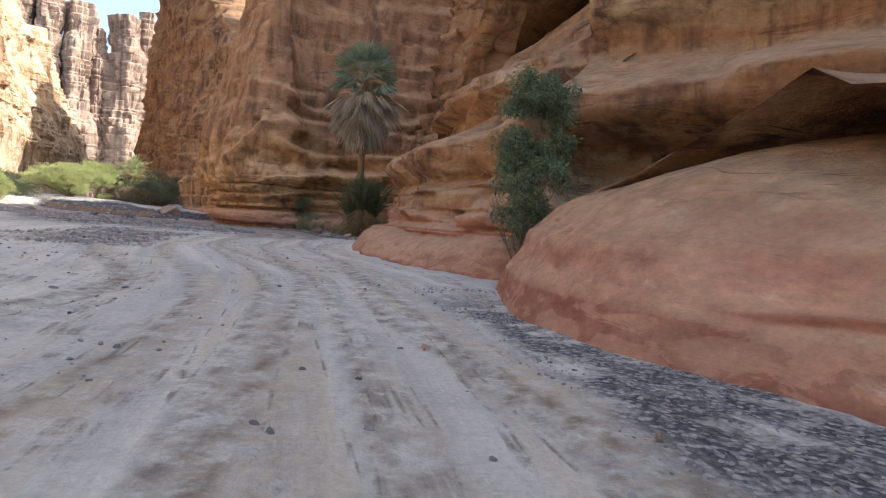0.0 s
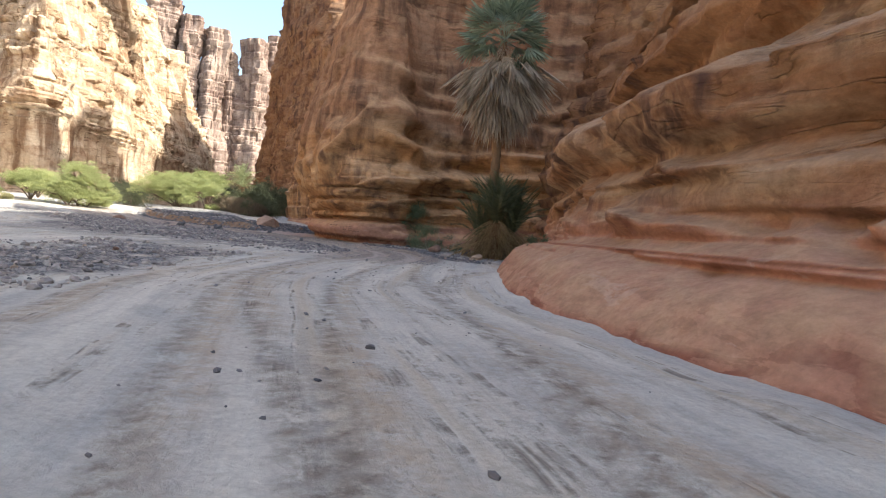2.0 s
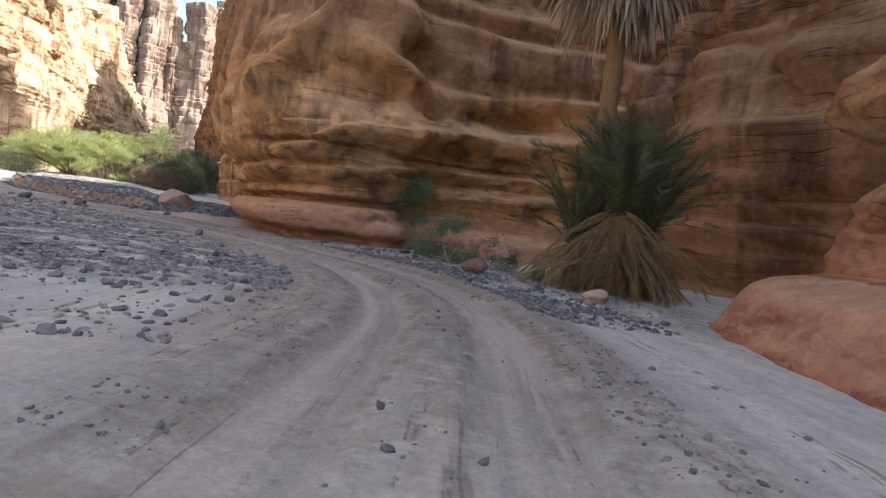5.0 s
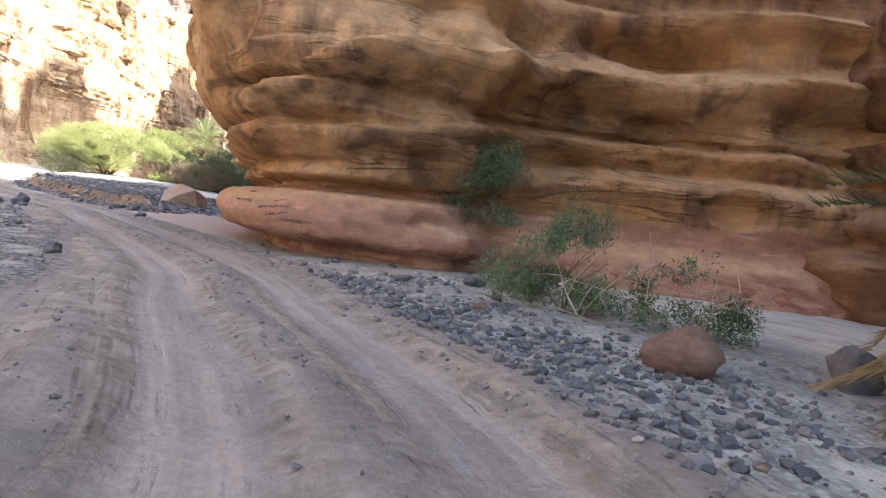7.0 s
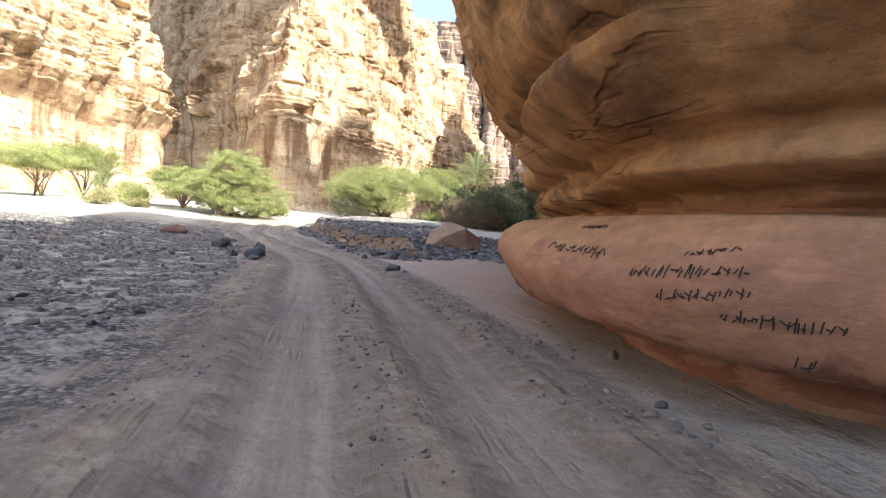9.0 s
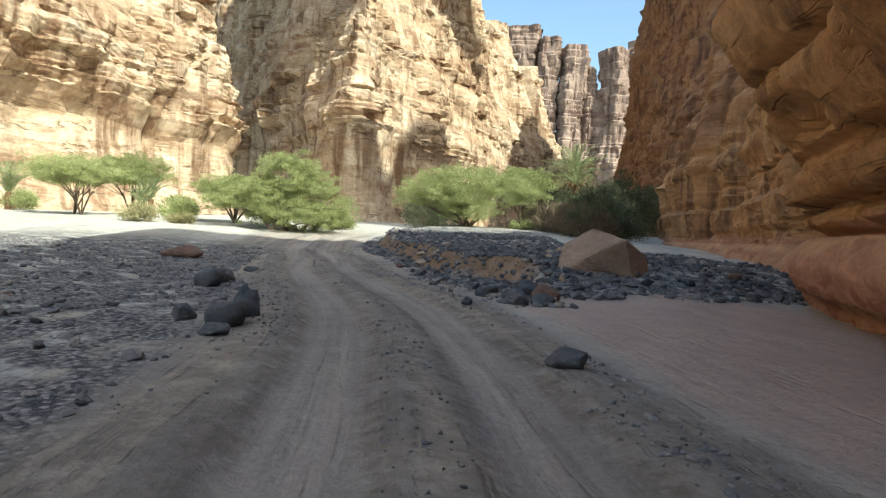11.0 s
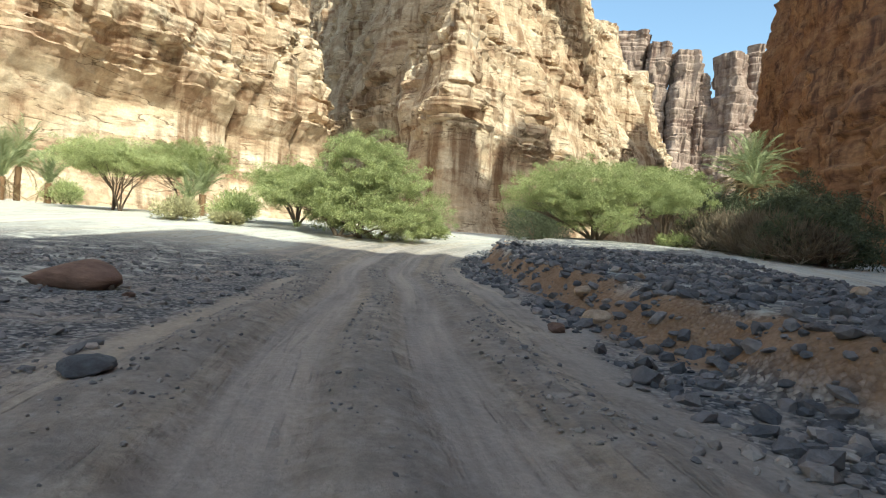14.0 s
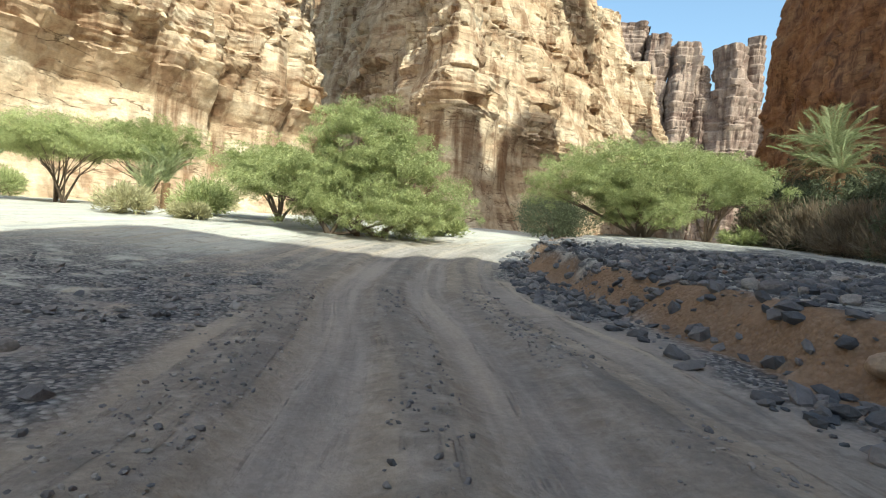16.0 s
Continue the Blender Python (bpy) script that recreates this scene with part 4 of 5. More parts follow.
def cloud(rng, puffs, count, gap=0.0, shell=0.35, pad=None):
    """Places and outward ways in a crown of squashed puffs: (x, y, z, half width, half height)."""
    puffs = np.array(puffs, float)
    vol = puffs[:, 3] ** 2 * puffs[:, 4]
    pick = rng.choice(len(puffs), count, p=vol / vol.sum())
    d = rng.normal(size=(count, 3))
    d /= np.linalg.norm(d, axis=1, keepdims=True)
    r = rng.uniform(shell ** 3, 1, count) ** (1 / 3)
    q = puffs[pick]
    p = q[:, :3] + d * r[:, None] * q[:, [3, 3, 4]]
    if pad:
        # leaves gathered in flat tufts, half width pad[1] and half height pad[2]
        p = p + 0.2 * rng.normal(size=p.shape) * q[:, [3, 3, 4]]
        p = p[fractal(p[:, 0] * 0.7 + 3, p[:, 1] * 0.7, p[:, 2] * 1.1, 2) > -0.12]
        home = rng.randint(0, count // pad[0], count)
        size = rng.uniform(0.5, 1.35, count // pad[0])[home][:, None]
        d = rng.normal(size=(count, 3))
        d /= np.linalg.norm(d, axis=1, keepdims=True)
        p = p[home] + d * rng.uniform(0.2, 1, (count, 1)) ** 0.5 * size * (pad[1], pad[1], pad[2])
        p = p[p[:, 2] > 0.05]
        return p, d[:len(p)]
    p = p + 0.12 * rng.normal(size=p.shape) * q[:, [3, 3, 4]] * rng.uniform(0, 1.6, (count, 1))
    keep = fractal(p[:, 0] * 0.9 + 31, p[:, 1] * 0.9, p[:, 2] * 1.5, 4, 0.7) + 0.12 * rng.normal(size=count) > gap
    return p[keep], d[keep]


def branching(rng, puffs, base, radius, split=0.35, forks=3):
    """Limbs from the ground into each puff."""
    limbs = []
    for n, (x, y, z, w, h) in enumerate(puffs):
        b = np.array(base[n % len(base)], float)
        e = np.array([x, y, z - 0.2 * h])
        m = b + (e - b) * split + np.array([0, 0, 0.12 * (e - b)[2]]) + rng.normal(size=3) * 0.12
        r = radius * rng.uniform(0.45, 0.7)
        limbs.append([(b - (0, 0, 0.15), r * 1.25), (b + (m - b) * 0.3, r), (m, r * 0.75), ((m + e) / 2 + rng.normal(size=3) * 0.1, r * 0.5), (e, r * 0.22)])
        for _ in range(forks):
            t = e + rng.normal(size=3) * (w * 0.45, w * 0.45, h * 0.3)
            limbs.append([(m, r * 0.45), ((m + t) / 2 + rng.normal(size=3) * 0.15, r * 0.3), (t, r * 0.08)])
    return limbs


def tree(name, x, y, puffs, base, radius, count, leaf, width, material, label, category, seed, z=None, up=0.2, gap=0.02, bark=None, group="", turn=0.0, forks=3, pad=None):
    rng = np.random.RandomState(seed)
    t = thing_at(name, x, y, z, turn, label=label, category=category, group=group)
    under("trunk", tubes("trunk", branching(rng, puffs, base, radius, forks=forks), bark or M_bark), t)
    p, d = cloud(rng, puffs, count, gap, pad=pad)
    under("crown", blades("crown", p, d + rng.normal(size=p.shape) * 0.55 + (0, 0, up), leaf, width, material, rng), t)
    return t


def umbrella(rng, spread, height, count):
    """Puffs of a flat-topped acacia."""
    out = [(0, 0, height * 0.8, spread * 0.42, height * 0.22)]
    for k in range(count):
        a, r = k * 2.4 + rng.uniform(0, 0.5), spread * 0.5 * math.sqrt((k + 1) / count) * 0.75
        out.append((r * math.cos(a), r * math.sin(a), height * (0.82 - 0.28 * (r / spread) ** 1.2 * 2) + rng.uniform(-0.2, 0.2), spread * rng.uniform(0.15, 0.24), height * rng.uniform(0.13, 0.2)))
    return out


R = np.random.RandomState
# flat-topped acacias on the sunlit bank
tree("acacia_tree", -88.5, 80.5, umbrella(R(1), 8.5, 5.0, 7), [(-0.5, 0, 0), (0.6, 0.3, 0)], 0.12, 75000, 0.2, 0.014, M_acacia, "flat-topped green acacia tree on sunlit sand", "tree", 101, pad=(100, 0.38, 0.16), group="acacia trees on the sunlit bank")
tree("acacia_tree", -91, 86, umbrella(R(2), 8.0, 5.6, 6), [(0, 0, 0)], 0.13, 60000, 0.2, 0.014, M_acacia, "flat-topped green acacia tree on sunlit sand", "tree", 102, pad=(100, 0.38, 0.16), group="acacia trees on the sunlit bank")
tree("acacia_tree", -70.5, 91, [(0, 0, 4.9, 2.4, 1.3), (1.2, 0.8, 3.6, 2.6, 1.3), (2.6, 1.6, 2.2, 2.2, 1.4), (-1.6, -1.0, 3.2, 2.0, 1.1), (-3.2, -1.6, 2.6, 2.0, 0.9), (-4.8, -2.2, 2.2, 1.6, 0.7), (0.4, -0.4, 1.6, 2.6, 1.3), (1.8, 0.6, 1.0, 2.4, 1.0), (-1.8, -1.2, 1.5, 2.0, 1.0)],
     [(0, 0, 0), (-1.2, -0.6, 0), (0.9, 0.5, 0)], 0.2, 150000, 0.2, 0.014, M_acacia, "broad rounded green acacia tree at the shade's edge", "tree", 103, gap=0.03, group="acacia trees on the sunlit bank", turn=25, pad=(110, 0.42, 0.2))
tree("acacia_tree", -77.5, 90, umbrella(R(4), 7.0, 4.0, 6), [(0, 0, 0)], 0.16, 60000, 0.2, 0.014, M_acacia, "low spreading green acacia tree", "tree", 104, pad=(100, 0.38, 0.16), group="acacia trees on the sunlit bank")
tree("acacia_tree", -67.5, 109.2, [(0, 0, 4.6, 4.2, 1.1), (2.6, 2.0, 3.9, 3.2, 1.2), (-2.8, -2.0, 3.7, 3.0, 1.2), (4.6, 3.2, 3.0, 2.4, 1.1), (-4.6, -3.4, 2.7, 2.0, 1.0), (0.5, -1.5, 3.0, 3.4, 1.2), (2.0, -1.0, 1.7, 2.6, 1.1), (-1.5, 0.5, 2.2, 2.6, 1.2)],
     [(0, 0, 0), (0.4, 0.3, 0)], 0.2, 150000, 0.2, 0.014, M_acacia, "wide umbrella acacia with a low skirt of foliage", "tree", 105, gap=0.04, group="acacia trees on the sunlit bank", pad=(110, 0.42, 0.18))
tree("acacia_tree", -71, 124, umbrella(R(6), 10.0, 7.5, 7), [(0, 0, 0)], 0.22, 40000, 0.3, 0.028, M_acacia, "flat-topped green acacia tree behind others", "tree", 106, pad=(100, 0.42, 0.2), group="acacia trees on the sunlit bank")
tree("acacia_tree", -86, 100, umbrella(R(7), 8.0, 4.6, 6), [(0, 0, 0)], 0.12, 50000, 0.2, 0.014, M_acacia, "flat-topped green acacia tree on sunlit sand", "tree", 107, pad=(100, 0.38, 0.16), group="acacia trees on the sunlit bank")
for k, (x, y, w, h) in enumerate(((-79.5, 82.5, 1.9, 1.5), (-81, 86.5, 2.0, 1.8), (-77, 85, 1.2, 0.8), (-84.5, 88, 2.2, 2.2), (-95, 92, 2.6, 2.4), (-97, 78, 2.2, 2.0), (-100, 70, 2.6, 2.4), (-73, 98, 1.6, 1.2), (-90, 108, 3.0, 2.6), (-62.5, 112, 1.3, 1.0))):
    tree("dry_bush", x, y, [(0, 0, h * 0.45, w * 0.7, h * 0.5), (w * 0.5, 0.2, h * 0.35, w * 0.5, h * 0.4), (-w * 0.5, -0.2, h * 0.35, w * 0.5, h * 0.4)], [(0, 0, 0)], 0.06, 7000, 0.34, 0.03, M_olive if k % 2 == 0 else M_acacia,
         "pale dry bush on sunlit sand" if k % 2 == 0 else "green bush on sunlit sand", "bush", 130 + k, up=0.9, group="bushes on the sunlit bank")
# dark thicket in the shade at the foot of the side cliff, and at the foot of the buttress
for k, (x, y, w, h) in enumerate(((-60, 128, 6, 6.5), (-60, 124, 4, 5.5), (-55.5, 113.5, 3.6, 3.8), (-66, 136, 6, 7), (-51.5, 108.6, 3.0, 3.0), (-58.3, 114.6, 3.4, 4.0), (-61.6, 118.0, 3.6, 4.4), (-66, 130, 5, 7))):
    tree("thicket", x, y, [(0, 0, h * 0.5, w * 0.6, h * 0.5), (w * 0.4, w * 0.3, h * 0.4, w * 0.5, h * 0.4), (-w * 0.4, -w * 0.3, h * 0.35, w * 0.5, h * 0.4)], [(0, 0, 0)], 0.15, 16000, 0.4, 0.035, M_shade_thicket,
         "green thicket under the cliff, its leaves darkened for shade", "bush", 150 + k, up=0.4, group="thicket under the cliff", pad=(60, 0.6, 0.5))
# brown dry reeds standing before it
for k, (x, y, w, h) in enumerate(((-60.4, 113.2, 2.4, 2.6), (-57.6, 111.0, 2.2, 2.4), (-54.8, 109.2, 2.2, 2.6), (-51.8, 106.6, 2.0, 2.0), (-62.6, 116.0, 2.0, 2.2), (-56.2, 110.0, 1.6, 1.8), (-53.2, 107.8, 1.8, 2.2))):
    tree("dry_reeds", x, y, [(0, 0, h * 0.45, w * 0.7, h * 0.5), (w * 0.5, 0.3, h * 0.35, w * 0.5, h * 0.4), (-w * 0.5, -0.3, h * 0.35, w * 0.5, h * 0.4)], [(0, 0, 0)], 0.05, 7000, 0.8, 0.022, M_reed,
         "brown dry reeds in front of the dark thicket", "reeds", 190 + k, up=1.6, bark=M_twig, group="dry reeds under the cliff")
for k, (x, y, w, h) in enumerate(((-92, 128, 5, 5.0), (-100, 136, 5, 5.5), (-86, 122, 4.5, 4.2))):
    tree("thicket", x, y, [(0, 0, h * 0.5, w * 0.7, h * 0.5), (w * 0.5, w * 0.3, h * 0.4, w * 0.5, h * 0.4)], [(0, 0, 0)], 0.15, 11000, 0.4, 0.035, M_shade_thicket, "green thicket under the cliff, its leaves darkened for shade", "bush", 160 + k, up=0.4, group="thicket under the cliff")
# tall leafy shrub in the niche between the two pink rocks
tree("tall_shrub", 2.3, 17.5, [(0.1, 0, 5.3, 0.7, 0.8), (-0.2, 0.1, 4.3, 0.8, 1.0), (0.5, 0, 4.8, 0.55, 1.0), (0.2, 0, 3.2, 0.85, 1.0), (-0.4, -0.1, 2.6, 0.65, 0.8), (0.2, 0.2, 1.7, 0.6, 0.9), (-0.9, -0.1, 2.5, 0.35, 0.45), (0.7, 0.2, 3.6, 0.5, 0.8), (-0.2, 0, 0.9, 0.45, 0.6)],
     [(0, 0, 0), (0.3, 0.2, 0), (-0.25, 0, 0)], 0.06, 21000, 0.18, 0.017, M_shrub, "tall dark green leafy shrub growing between pink rocks", "shrub", 170, up=-0.2, forks=4, pad=(170, 0.34, 0.34))
# bushes at the foot of the banded rock
tree("green_bush", -14.6, 62.6, [(0, 0, 0.8, 0.9, 0.8), (0.7, 0.0, 0.6, 0.7, 0.6), (-0.6, 0, 0.7, 0.7, 0.7), (0.1, 0, 1.6, 0.6, 0.7)], [(0, 0.3, 0)], 0.04, 9000, 0.13, 0.012, M_shrub, "green bush rooted on a rock ledge", "bush", 171, z=1.35, up=0.3, pad=(50, 0.35, 0.35))
tree("green_bush", -12.4, 57.4, [(0, 0, 0.7, 0.8, 0.6), (0.7, 0.1, 0.5, 0.7, 0.5), (-0.7, 0, 0.5, 0.7, 0.5), (0.1, 0, 1.3, 0.45, 0.5), (0.6, 0.2, 1.2, 0.3, 0.4)], [(0, 0, 0)], 0.03, 7000, 0.12, 0.011, M_shrub, "grey-green leafy bush among pebbles", "bush", 172, up=0.8, pad=(40, 0.2, 0.3))
tree("green_bush", -10.4, 56.2, [(0, 0, 0.5, 0.8, 0.5), (-0.7, 0, 0.4, 0.5, 0.4), (0.5, 0.2, 0.8, 0.4, 0.5)], [(0, 0, 0)], 0.02, 2600, 0.12, 0.011, M_shrub, "sparse bush with bare pale branches", "bush", 173, up=0.6, pad=(30, 0.16, 0.25), bark=M_twig, forks=8)
tree("green_bush", -13.2, 59.6, [(0, 0, 0.35, 0.6, 0.4), (0.5, 0, 0.3, 0.4, 0.3)], [(0, 0, 0)], 0.04, 3500, 0.15, 0.02, M_shrub, "small green bush among pebbles", "bush", 174, up=0.6)
tree("green_bush", -4.2, 40.2, [(0, 0, 0.25, 0.4, 0.3)], [(0, 0, 0)], 0.03, 1500, 0.14, 0.018, M_shrub, "small green tuft on a rock ledge", "bush", 175, z=1.15, up=0.6)


def dead_branches():
    """Bare bent branches lying among the bushes under the rock."""
    rng = R(31)
    for k in range(9):
        x, y = -9.6 - rng.uniform(0, 2.6), 56.0 + rng.uniform(0, 1.8)
        t = thing_at("dead_branch", x, y, None, rng.uniform(0, 360), label="bare pale dead branch lying beside bushes", category="branch", group="dead branches under the rock")
        a, ln = rng.uniform(0.15, 1.0), rng.uniform(1.2, 2.6)
        p = [np.array([math.cos(a) * ln * f, 0.25 * math.sin(3 * f + k) * f, math.sin(a) * ln * f - 0.25 * ln * f * f]) for f in np.linspace(0, 1, 7)]
        limbs = [[(q, 0.015 * (1.1 - f)) for q, f in zip(p, np.linspace(0, 1, 7))]]
        for f in (2, 3, 4, 5):
            e = p[f] + rng.normal(size=3) * 0.3 + (0.2, 0, 0.1)
            limbs.append([(p[f], 0.009), ((p[f] + e) / 2 + rng.normal(size=3) * 0.05, 0.007), (e, 0.003)])
        under("stem", tubes("stem", limbs, M_twig, 5), t)


dead_branches()


# palms
def fan_leaf(name, length, material, droop, seed):
    """A stalk with a folded fan of narrow segments, along +x."""
    rng = R(seed)
    c, f = [], []
    for k, a in enumerate(np.linspace(-1.25, 1.25, 15)):
        ln = length * 0.5 * (1 - 0.22 * abs(a)) * rng.uniform(0.9, 1.1)
        e = np.array([length * 0.5 + ln * math.cos(a), ln * math.sin(a) * 0.9, -droop * ln * (0.5 + 0.4 * abs(a)) + 0.04 * (-1) ** k])
        m = np.array([length * 0.5, 0, 0]) * 0.4 + e * 0.6
        w = np.array([-math.sin(a), math.cos(a), 0.4 * (-1) ** k]) * length * 0.022
        n = len(c)
        c += [(length * 0.48, 0.0, 0.0), m + w + (0, 0, 0.06 * droop), e, m - w + (0, 0, 0.06 * droop)]
        f.append((n, n + 1, n + 2, n + 3))
    n = len(c)
    c += [(0, -0.03, 0), (0, 0.03, 0), (length * 0.5, 0.015, 0.02), (length * 0.5, -0.015, 0.02)]
    f.append((n, n + 1, n + 2, n + 3))
    return soup(name, np.array(c, float), np.array(f), material)


def feather_leaf(name, length, material, arch, seed, pairs=38, spread=0.8):
    """A feather leaf arching along +x, with narrow leaflets on both sides."""
    rng = R(seed)
    t = np.linspace(0, 1, pairs)
    px, pz = length * (t - 0.18 * arch * t ** 2), length * (0.34 * t - 0.62 * arch * t ** 2)
    c, f = [], []
    for k in range(2, pairs):
        for s in (-1, 1):
            ln = length * 0.16 * math.sin(min(1.0, 0.25 + t[k]) * math.pi * 0.72) * rng.uniform(0.8, 1.15)
            p = np.array([px[k], 0, pz[k]])
            e = p + (ln * (1.35 - 0.75 * spread), s * ln * spread, ln * rng.uniform(-0.25, 0.35) - 0.3 * arch * ln)
            w = np.array([0.6, 0, 0.8]) * length * 0.0055
            n = len(c)
            c += [p - w, p + w, e]
            f.append((n, n + 1, n + 2))
    for k in range(0, pairs - 3, 3):
        n = len(c)
        w = 0.02 * (1 - t[k]) + 0.004
        c += [(px[k], -w, pz[k]), (px[k], w, pz[k]), (px[k + 3], 0, pz[k + 3])]
        f.append((n, n + 1, n + 2))
    return soup(name, np.array(c, float), np.array(f), material)


FAN = [fan_leaf("fan_leaf", 3.3, M_fan, d, k) for k, d in enumerate((0.25, 0.5, 0.8))]
FAN_DEAD = [fan_leaf("dead_fan_leaf", 4.6, M_dead, d, 10 + k) for k, d in enumerate((0.05, 0.15, 0.3))]


def skirted_palm(x, y, lean=3.0):
    rng = R(77)
    t = thing_at("fan_palm", x, y, None, 0, label="tall fan palm with a skirt of dead grey fronds", category="palm")
    rough = [((math.sin(z * 0.3) * 0.06, 0.0, z), 0.33 + 0.05 * ((k % 2) - 0.5) - 0.008 * z) for k, z in enumerate(np.linspace(-0.3, 14.4, 46))]
    under("trunk", tubes("trunk", [rough], M_palm_bark, 14), t)
    for k in range(64):
        el = 82 - 95 * (k / 63) ** 0.9 + rng.uniform(-8, 8)
        under("frond", FAN[0 if el > 45 else 1 if el > 10 else 2], t, pose(0, 0, 14.3 - 0.9 * k / 63, 0, 0, k * 137.5) @ pose(0.2, 0, 0, rng.uniform(-25, 25), -el, 0) @ Matrix.Scale(rng.uniform(0.8, 1.02), 4))
    for k in range(230):
        f = k / 229
        el = -39 - 38 * f + rng.uniform(-7, 7)
        ob = under("dead_frond", FAN_DEAD[k % 3], t, pose(0, 0, 13.5 - 1.9 * f, 0, 0, k * 137.5 + rng.uniform(-9, 9)) @ pose(0.25, 0, 0, rng.uniform(-50, 50), -el, 0) @ Matrix.Diagonal((rng.uniform(0.75, 1.1), 0.42, 1, 1)))
    return t


skirted_palm(-7.7, 53.8)

DATE = [feather_leaf("date_leaf", 3.6, M_date, a, 20 + k, 44) for k, a in enumerate((0.35, 0.65, 1.0))]
SUNNY = [feather_leaf("sunny_leaf", 3.6, M_palm_sunny, a, 25 + k, 40) for k, a in enumerate((0.35, 0.65, 1.0))]
STRAW = [feather_leaf("dry_leaf", 3.2, M_straw, a, 30 + k, 30, 0.3) for k, a in enumerate((0.35, 0.55, 0.8))]


def date_palm(x, y, trunk, green, dry, seed, size=1.0, label="", group="", leaves=DATE):
    rng = R(seed)
    t = thing_at("date_palm", x, y, None, rng.uniform(0, 360), label=label, category="palm", group=group)
    if trunk > 0.3:
        under("trunk", tubes("trunk", [[((0.05 * math.sin(z), 0, z), 0.24 + 0.03 * (k % 2)) for k, z in enumerate(np.linspace(-0.3, trunk, max(4, int(trunk * 4))))]], M_palm_bark, 10), t)
    for k in range(green):
        el = 118 - (58 if trunk < 2.3 else 105) * (k / green) + rng.uniform(-9, 9)
        under("frond", leaves[k % 3], t, pose(0, 0, trunk, 0, 0, k * 137.5 + rng.uniform(-10, 10)) @ pose(0.1, 0, 0, rng.uniform(-25, 25), -el * 0.75, 0) @ Matrix.Scale(size * rng.uniform(0.75, 1.15), 4))
    for k in range(dry):
        el = (-20 if trunk < 2.3 else 10) - 62 * (k / max(1, dry)) + rng.uniform(-10, 10)
        under("dry_frond", STRAW[k % 3], t, pose(0, 0, (trunk + 0.3 * size) * (rng.uniform(0.35, 1.0) if trunk < 2.3 else 1), 0, 0, k * 137.5 + rng.uniform(-15, 15)) @ pose(0.1, 0, 0, rng.uniform(-30, 30), -el, 0) @ Matrix.Scale(size * rng.uniform(0.7, 1.05), 4))
    return t


date_palm(-7.15, 52.3, 2.2, 80, 150, 41, 0.86, "dense young date palm clump with dry hanging fronds below", "date palms under the fan palm")
date_palm(-6.2, 53.0, 1.6, 46, 70, 42, 0.9, "young date palm clump with dry fronds", "date palms under the fan palm")
date_palm(-8.2, 53.0, 1.2, 36, 50, 43, 0.75, "low young date palm shoot beside the clump", "date palms under the fan palm")
for k, (x, y, h, sz) in enumerate(((-59.6, 116.6, 6.0, 0.9), (-61.2, 118.4, 5.4, 0.8), (-58.6, 115.2, 4.6, 0.65))):
    date_palm(x, y, h, 40, 24, 51 + k, sz, "date palm rising from dark thicket", "date palms by the side cliff", SUNNY)
for k, (x, y, h, sz) in enumerate(((-101.5, 75.2, 2.9, 1.15), (-98.5, 74.0, 1.9, 1.0), (-96.5, 77, 1.6, 0.85), (-86, 86, 1.6, 0.7), (-84, 84.5, 1.0, 0.6), (-101, 69, 2.4, 0.9))):
    date_palm(x, y, h, 34, 16, 61 + k, sz, "small date palm on sunlit sand", "date palms on the sunlit bank", SUNNY)

# ---- stones ----


def stone_material(name, a, b, c):
    n = Nodes(name)
    tone = n.math("ADD", n.math("MULTIPLY", n.node("ObjectInfo").outputs["Random"], 0.55), n.math("MULTIPLY", n.node("NewGeometry").outputs["Random Per Island"], 0.55))
    grain = n.noise(7.0, 7, 0.7)
    col = n.ramp(tone, (0.1, a), (0.5, b), (0.95, c))
    col = n.mix(0.5, col, n.mix(1.0, col, n.ramp(grain, (0.25, 0.45), (0.75, 1.4)), "MULTIPLY"))
    rough = n.noise(2.6, 6, 0.65)
    col = n.mix(0.6, col, n.mix(1.0, col, n.ramp(rough, (0.3, 0.55), (0.7, 1.4)), "MULTIPLY"))
    return n.done(col, 0.9, n.bump(n.math("ADD", grain, n.math("MULTIPLY", rough, 1.5)), 0.9, 0.06), 0.2)


M_stone = stone_material("wadi_stones", (0.1, 0.102, 0.112), (0.2, 0.188, 0.19), (0.4, 0.355, 0.315))
M_red = stone_material("red_stone", (0.17, 0.105, 0.08), (0.2, 0.125, 0.095), (0.24, 0.155, 0.12))
M_tan = stone_material("tan_stone", (0.36, 0.25, 0.17), (0.42, 0.31, 0.22), (0.46, 0.36, 0.27))


